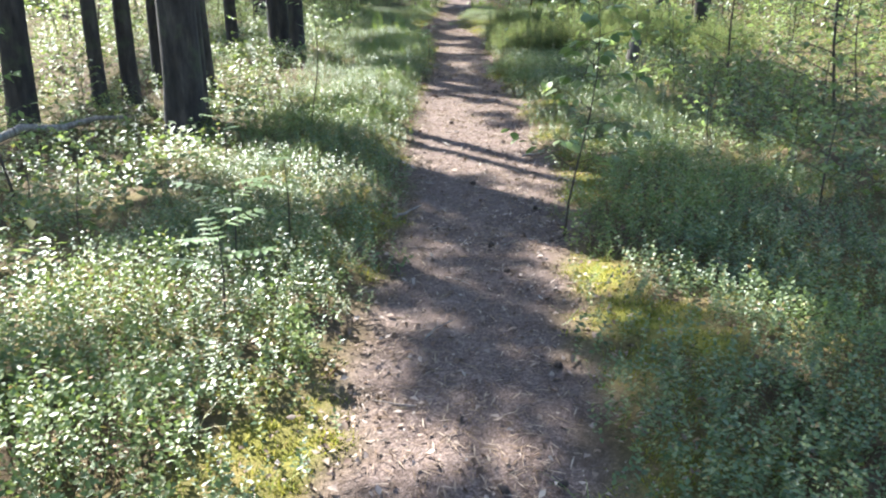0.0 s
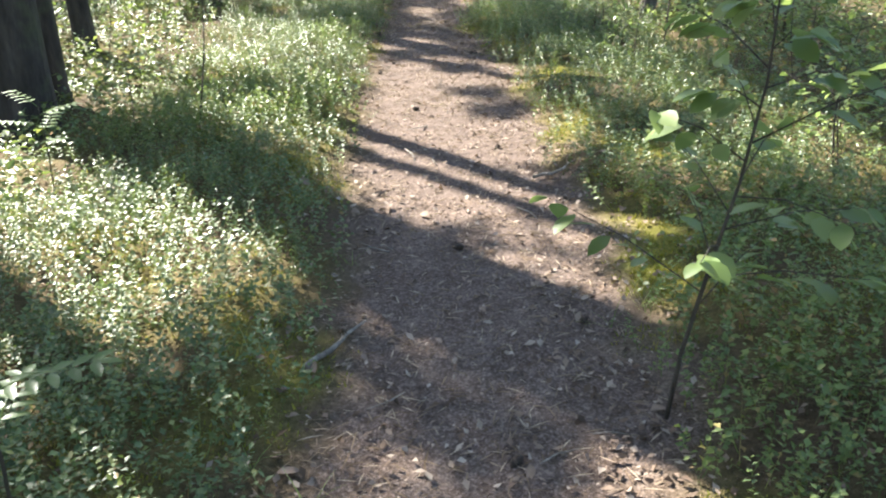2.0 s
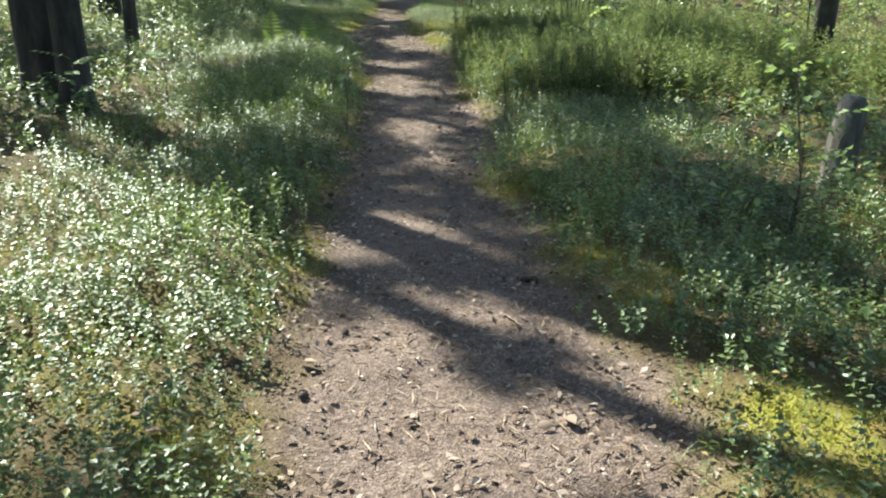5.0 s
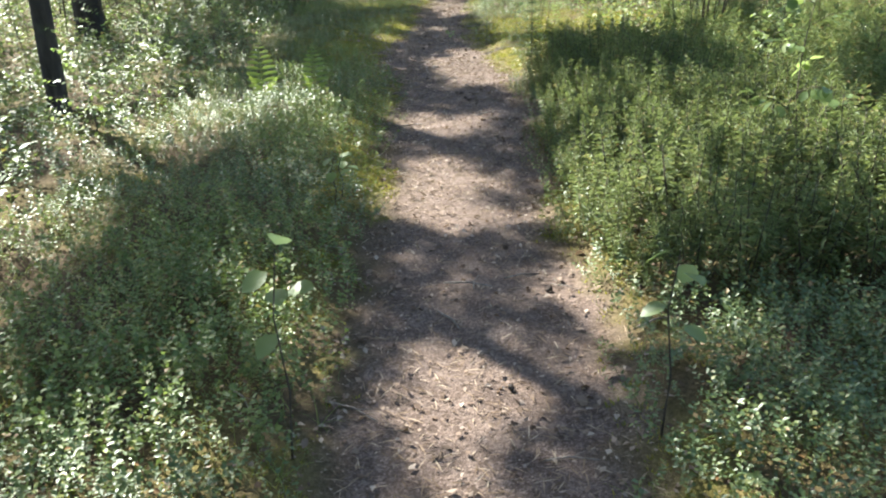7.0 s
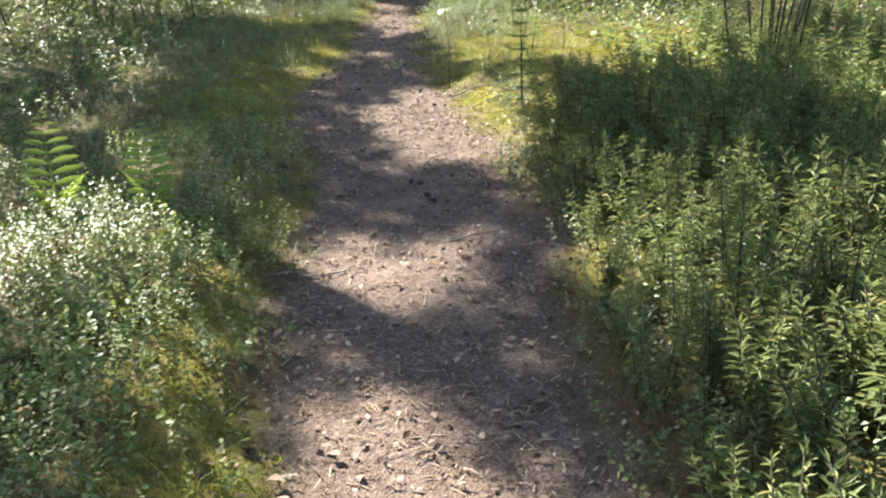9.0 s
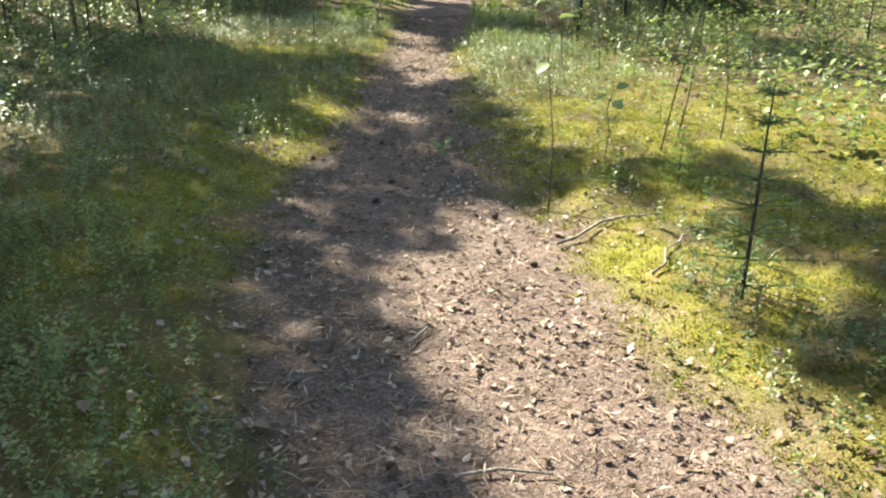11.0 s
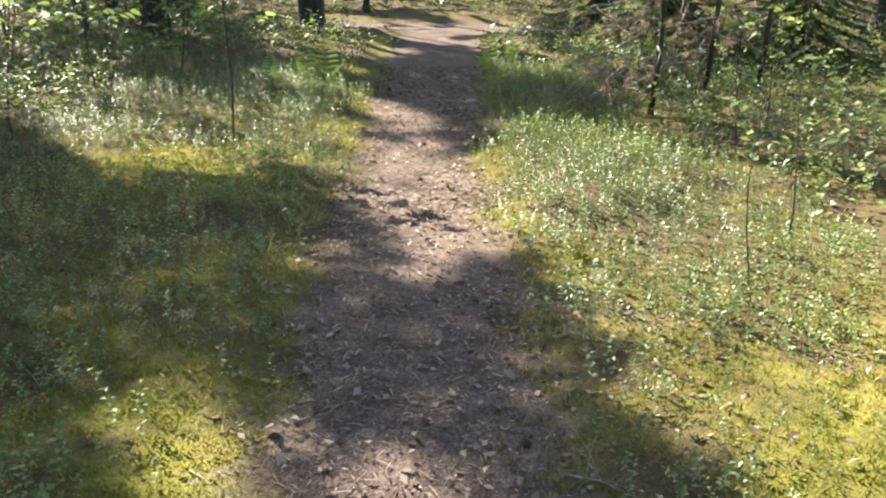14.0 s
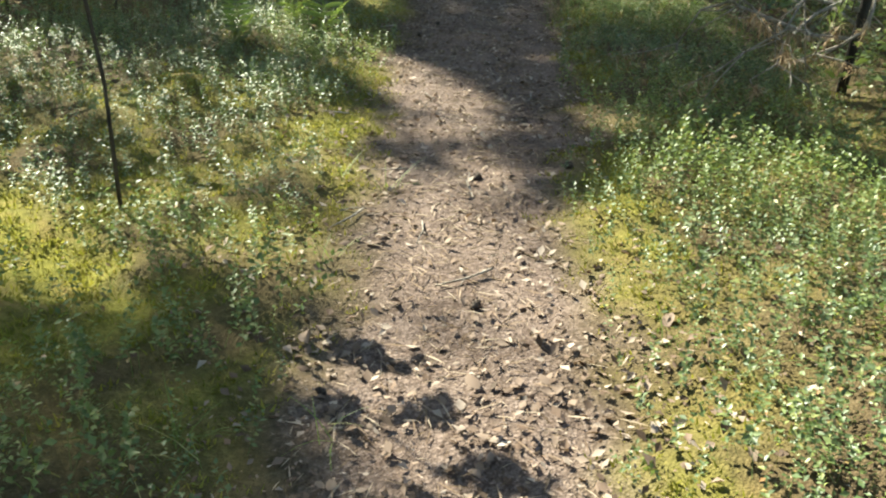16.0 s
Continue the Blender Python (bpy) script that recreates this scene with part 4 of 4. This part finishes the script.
willow_bush(3.75, 22.6)


def dry_pine(x, y, seed, tall=3.2):
    """A young pine whose low branches are dry: pale crooked twigs with rust-brown needles, green boughs above."""
    r = np.random.default_rng(seed)
    ob = thing("young_pine", on_ground(x, y), "young pine with dry pale crooked branches and rust-brown needles", "tree")
    part("trunk", mesh_from("trunk", *tube([(0, 0, -.1), (.03, 0, tall * .3), (0, .04, tall * .6), (.02, 0, tall)], [.028, .024, .018, .005], 8, .06), BARK, True), ob)
    for k in range(20):
        z = 0.3 + (tall - 0.9) * k / 20
        w = r.uniform(2.3, 4.7)
        size = r.uniform(0.8, 1.5)
        at = np.array([0, 0, z])
        d = np.array([math.cos(w), math.sin(w), 0.25])
        pts = [at]
        for step in range(6):
            d = d + r.normal(0, 0.28, 3) + (0, 0, -0.09)
            d /= np.linalg.norm(d)
            at = at + d * size / 6
            pts.append(at)
        pts = np.array(pts)
        green = z > tall * 0.55 or k % 6 == 5
        pairs, tufts = [tube(pts, [.011, .0105, .0095, .008, .0065, .005, .003], 5)], []
        for j in range(7):
            a = pts[int(r.integers(2, 7))]
            b = a + r.normal(0, .13, 3) + d * .06
            pairs.append(tube([a, (a + b) / 2 + r.normal(0, .02, 3), b], [.0045, .0036, .002], 4))
            if green or r.uniform() < .42:
                n = 70
                q = b + (a - b) * r.uniform(-.1, .6, n)[:, None]
                tufts.append(scatter(blade(.08, .005, 0, .0), q, r.uniform(.6, 1.2, n), turns(r.uniform(0, 6.28, n), r.normal(.3 if green else -.6, .6, n), np.zeros(n))))
        limb = part("branch", mesh_from("branch", *joined(pairs), STEM if green else DEADWOOD, True), ob, "" if green else "dry pale grey branch")
        if tufts:
            part("needles", mesh_from("needles", *joined(tufts), FERN if green else DRY_NEEDLE), limb, "green soft needles" if green else "rust-brown dry needles")


dry_pine(3.95, 32.0, 88)
dry_pine(4.6, 32.2, 89)
dry_pine(3.05, 31.0, 90, 2.4)


def stump():
    ob = thing("stump", on_ground(3.02, 13.1), "short weathered grey broken tree stump", "stump")
    v, f = tube([(0, 0, -.1), (.01, 0, .08), (.02, .0, .3), (.04, .01, .52), (.045, .01, .56)], [.13, .1, .088, .08, .05], 12, .1, 3)
    part("trunk", mesh_from("trunk", v, f, STUMP, True), ob)


stump()


def fallen_branch(a, b, thick, label, group="", mat=None, seed=0, lift=0.02):
    r = np.random.default_rng(seed)
    a, b = np.array(a, float), np.array(b, float)
    ob = thing("fallen_branch", (*a, float(height(*a)) + lift), label, "branch", group)
    pts = []
    for f in np.linspace(0, 1, 6):
        p = a + (b - a) * f + r.normal(0, 0.03, 2) * np.linalg.norm(b - a)
        pts.append((p[0] - a[0], p[1] - a[1], float(height(*p)) - float(height(*a)) + r.uniform(0, thick)))
    part("wood", mesh_from("wood", *tube(pts, thick * np.array([1, .95, .9, .75, .6, .35]), 6, .12, seed), mat or DEADWOOD, True), ob)
    side = np.array(pts[3])
    part("twig", mesh_from("twig", *tube([side, side + r.normal(0, .12, 3) * np.linalg.norm(b - a) * (1, 1, .25)], [thick * .4, thick * .15], 5), mat or DEADWOOD), ob)


fallen_branch((-4.3, 8.5), (-3.3, 10.2), .045, "long grey fallen branch lying on shrubs", seed=4, lift=0.22)
fallen_branch((.86, 7.98), (1.12, 8.1), .009, "curved grey dry branch at the trail edge", "fallen twigs", seed=5)
fallen_branch((-.2, 6.1), (-.02, 6.42), .011, "grey dry branch at the trail edge", "fallen twigs", seed=6)
fallen_branch((1.2, 23.0), (1.75, 23.35), .007, "pale dry branch lying on moss", "fallen twigs", seed=7)
fallen_branch((1.5, 22.6), (1.75, 23.0), .006, "pale dry branch lying on moss", "fallen twigs", seed=8)

# ---- cones, twigs, stones and larger leaves on the trail ----


def cone_mesh(seed):
    r = np.random.default_rng(seed)
    pairs = [tube([(0, -.022, 0), (0, -.012, 0), (0, .004, 0), (0, .018, 0), (0, .026, 0)], [.008, .015, .016, .011, .003], 8, .1, seed)]
    for ring, (yy, rad) in enumerate([(-.014, .015), (-.005, .0165), (.004, .0155), (.012, .013)]):
        for k in range(7):
            w = k * .9 + ring * .45
            c = np.array([math.cos(w) * rad, yy, math.sin(w) * rad])
            out = np.array([math.cos(w), .5, math.sin(w)]) * .006
            t = np.array([-math.sin(w), 0, math.cos(w)]) * .005
            pairs.append((np.array([c - t, c + t, c + out]), np.array([(0, 1, 2)])))
    return mesh_from("pine_cone", *joined(pairs), CONE, True)


def strew():
    r = np.random.default_rng(31)
    cones = [cone_mesh(i) for i in range(3)]
    spots = [(.51, 24.0), (.13, 3.7), (.4, 5.65), (.05, 10.9), (.75, 8.6), (.3, 9.6), (.45, 24.9), (.15, 24.7)]
    while len(spots) < 45:
        x, y = r.uniform(-.4, 1.6), r.uniform(2, 33)
        if -0.5 < float(off_trail(x, y)) < 0.1:
            spots.append((x, y))
    for x, y in spots:
        ob = new("pine_cone", cones[int(r.integers(3))])
        ob.location = (x, y, float(height(x, y)) + 0.011)
        ob.rotation_euler = (r.normal(0, .2), r.uniform(0, 6), r.uniform(0, 6.28))
        s = r.uniform(0.6, 1.0)
        ob.scale = (s, s, s)
        tagged(ob, "dark brown open pine cone lying on the trail", "pine cone", "pine cones")
    leaves = [mesh_from("fallen_leaf", *blade(.075, .05, f, d, 2), LITTER) for f, d in ((.25, -.3), (-.2, .2), (.12, .35), (.3, .1))]
    n = 0
    while n < 280:
        x, y = r.uniform(-.9, 2.6), r.uniform(2, 33)
        d = float(off_trail(x, y))
        if -.45 < d < .45 and r.uniform() < math.exp(-abs(d) * 3):
            ob = new("fallen_leaf", leaves[n % 4])
            ob.location = (x, y, float(height(x, y)) + 0.016)
            ob.rotation_euler = (r.normal(0, .25), r.normal(0, .25), r.uniform(0, 6.28))
            s = r.uniform(.35, .85)
            ob.scale = (s, s, s)
            tagged(ob, "dry curled pale-brown leaf on the trail", "leaf", "fallen leaves")
            n += 1
    sticks = [mesh_from("twig", *joined([tube([(-.09, 0, .002), (0, .012, .006), (.1, -.005, .003)], [.004, .0036, .002], 5, .1, i), tube([(.01, .011, .005), (.05, .04, .006)], [.002, .001], 4)]), DEADWOOD) for i in range(3)]
    n = 0
    while n < 110:
        x, y = r.uniform(-.8, 2.8), r.uniform(2, 33)
        d = float(off_trail(x, y))
        if -.5 < d < .5:
            ob = new("twig", sticks[n % 3])
            ob.location = (x, y, float(height(x, y)) + 0.009)
            ob.rotation_euler = (r.normal(0, .06), r.normal(0, .06), r.uniform(0, 6.28))
            s = r.uniform(.5, 1.3)
            ob.scale = (s, s, s)
            tagged(ob, "short dry grey twig lying on the ground", "twig", "twigs")
            n += 1


strew()

# ---- the wood beyond ----


def far_wood():
    r = np.random.default_rng(61)
    n = 1700
    x, y = r.uniform(-45, 50, n), r.uniform(46, 100, n)
    z = height(np.clip(x, -60, 60), np.clip(y, -60, 90)) + r.uniform(0, 1, n) ** 1.5 * (1.0 + (y - 46) * 0.2)
    keep = np.hypot(x - np.interp(y, [38, 52, 70], [5, 9.5, 11]), 0) > 2.5
    p = np.stack([x, y, z], -1)[keep]
    m = len(p)
    v = scatter(branch_clump(333, 40, 1.0, 0.14), p, r.uniform(.8, 1.6, m), turns(r.uniform(0, 6.28, m), r.normal(0, .4, m), np.zeros(m)))
    tagged(new("distant_foliage", mesh_from("distant_foliage", *v, BILBERRY)), "sunlit green foliage deep in the wood", "foliage", kind="stuff")
    pairs = []
    for k in range(170):
        if k < 110:
            a, b = r.uniform(-45, 50), r.uniform(70, 125)
        else:
            a, b = r.choice([-1, 1]) * r.uniform(27, 45), r.uniform(-20, 90)
        pairs.append(tube([(a, b, -.2 + float(height(a, min(b, 90)))), (a + r.normal(0, .15), b, 8), (a, b, 19)], [r.uniform(.12, .25), .13, .03], 6))
    tagged(new("distant_trunks", mesh_from("distant_trunks", *joined(pairs), BARK, True)), "dark straight trunks deep in the wood", "trees", kind="stuff")
    n = 3200
    w = r.uniform(0, 6.28, n)
    rad = r.uniform(75, 125, n)
    p = np.stack([rad * np.cos(w), 20 + rad * np.sin(w), 19 * r.uniform(0, 1, n) ** 2], -1)
    v = scatter(BIG_CLUMPS[1], p, r.uniform(4.5, 7, n), turns(r.uniform(0, 6.28, n), r.normal(0, .4, n), np.zeros(n)))
    tagged(new("distant_crowns", mesh_from("distant_crowns", *v, CANOPY)), "dark green mass of the surrounding forest", "forest", kind="stuff")


far_wood()
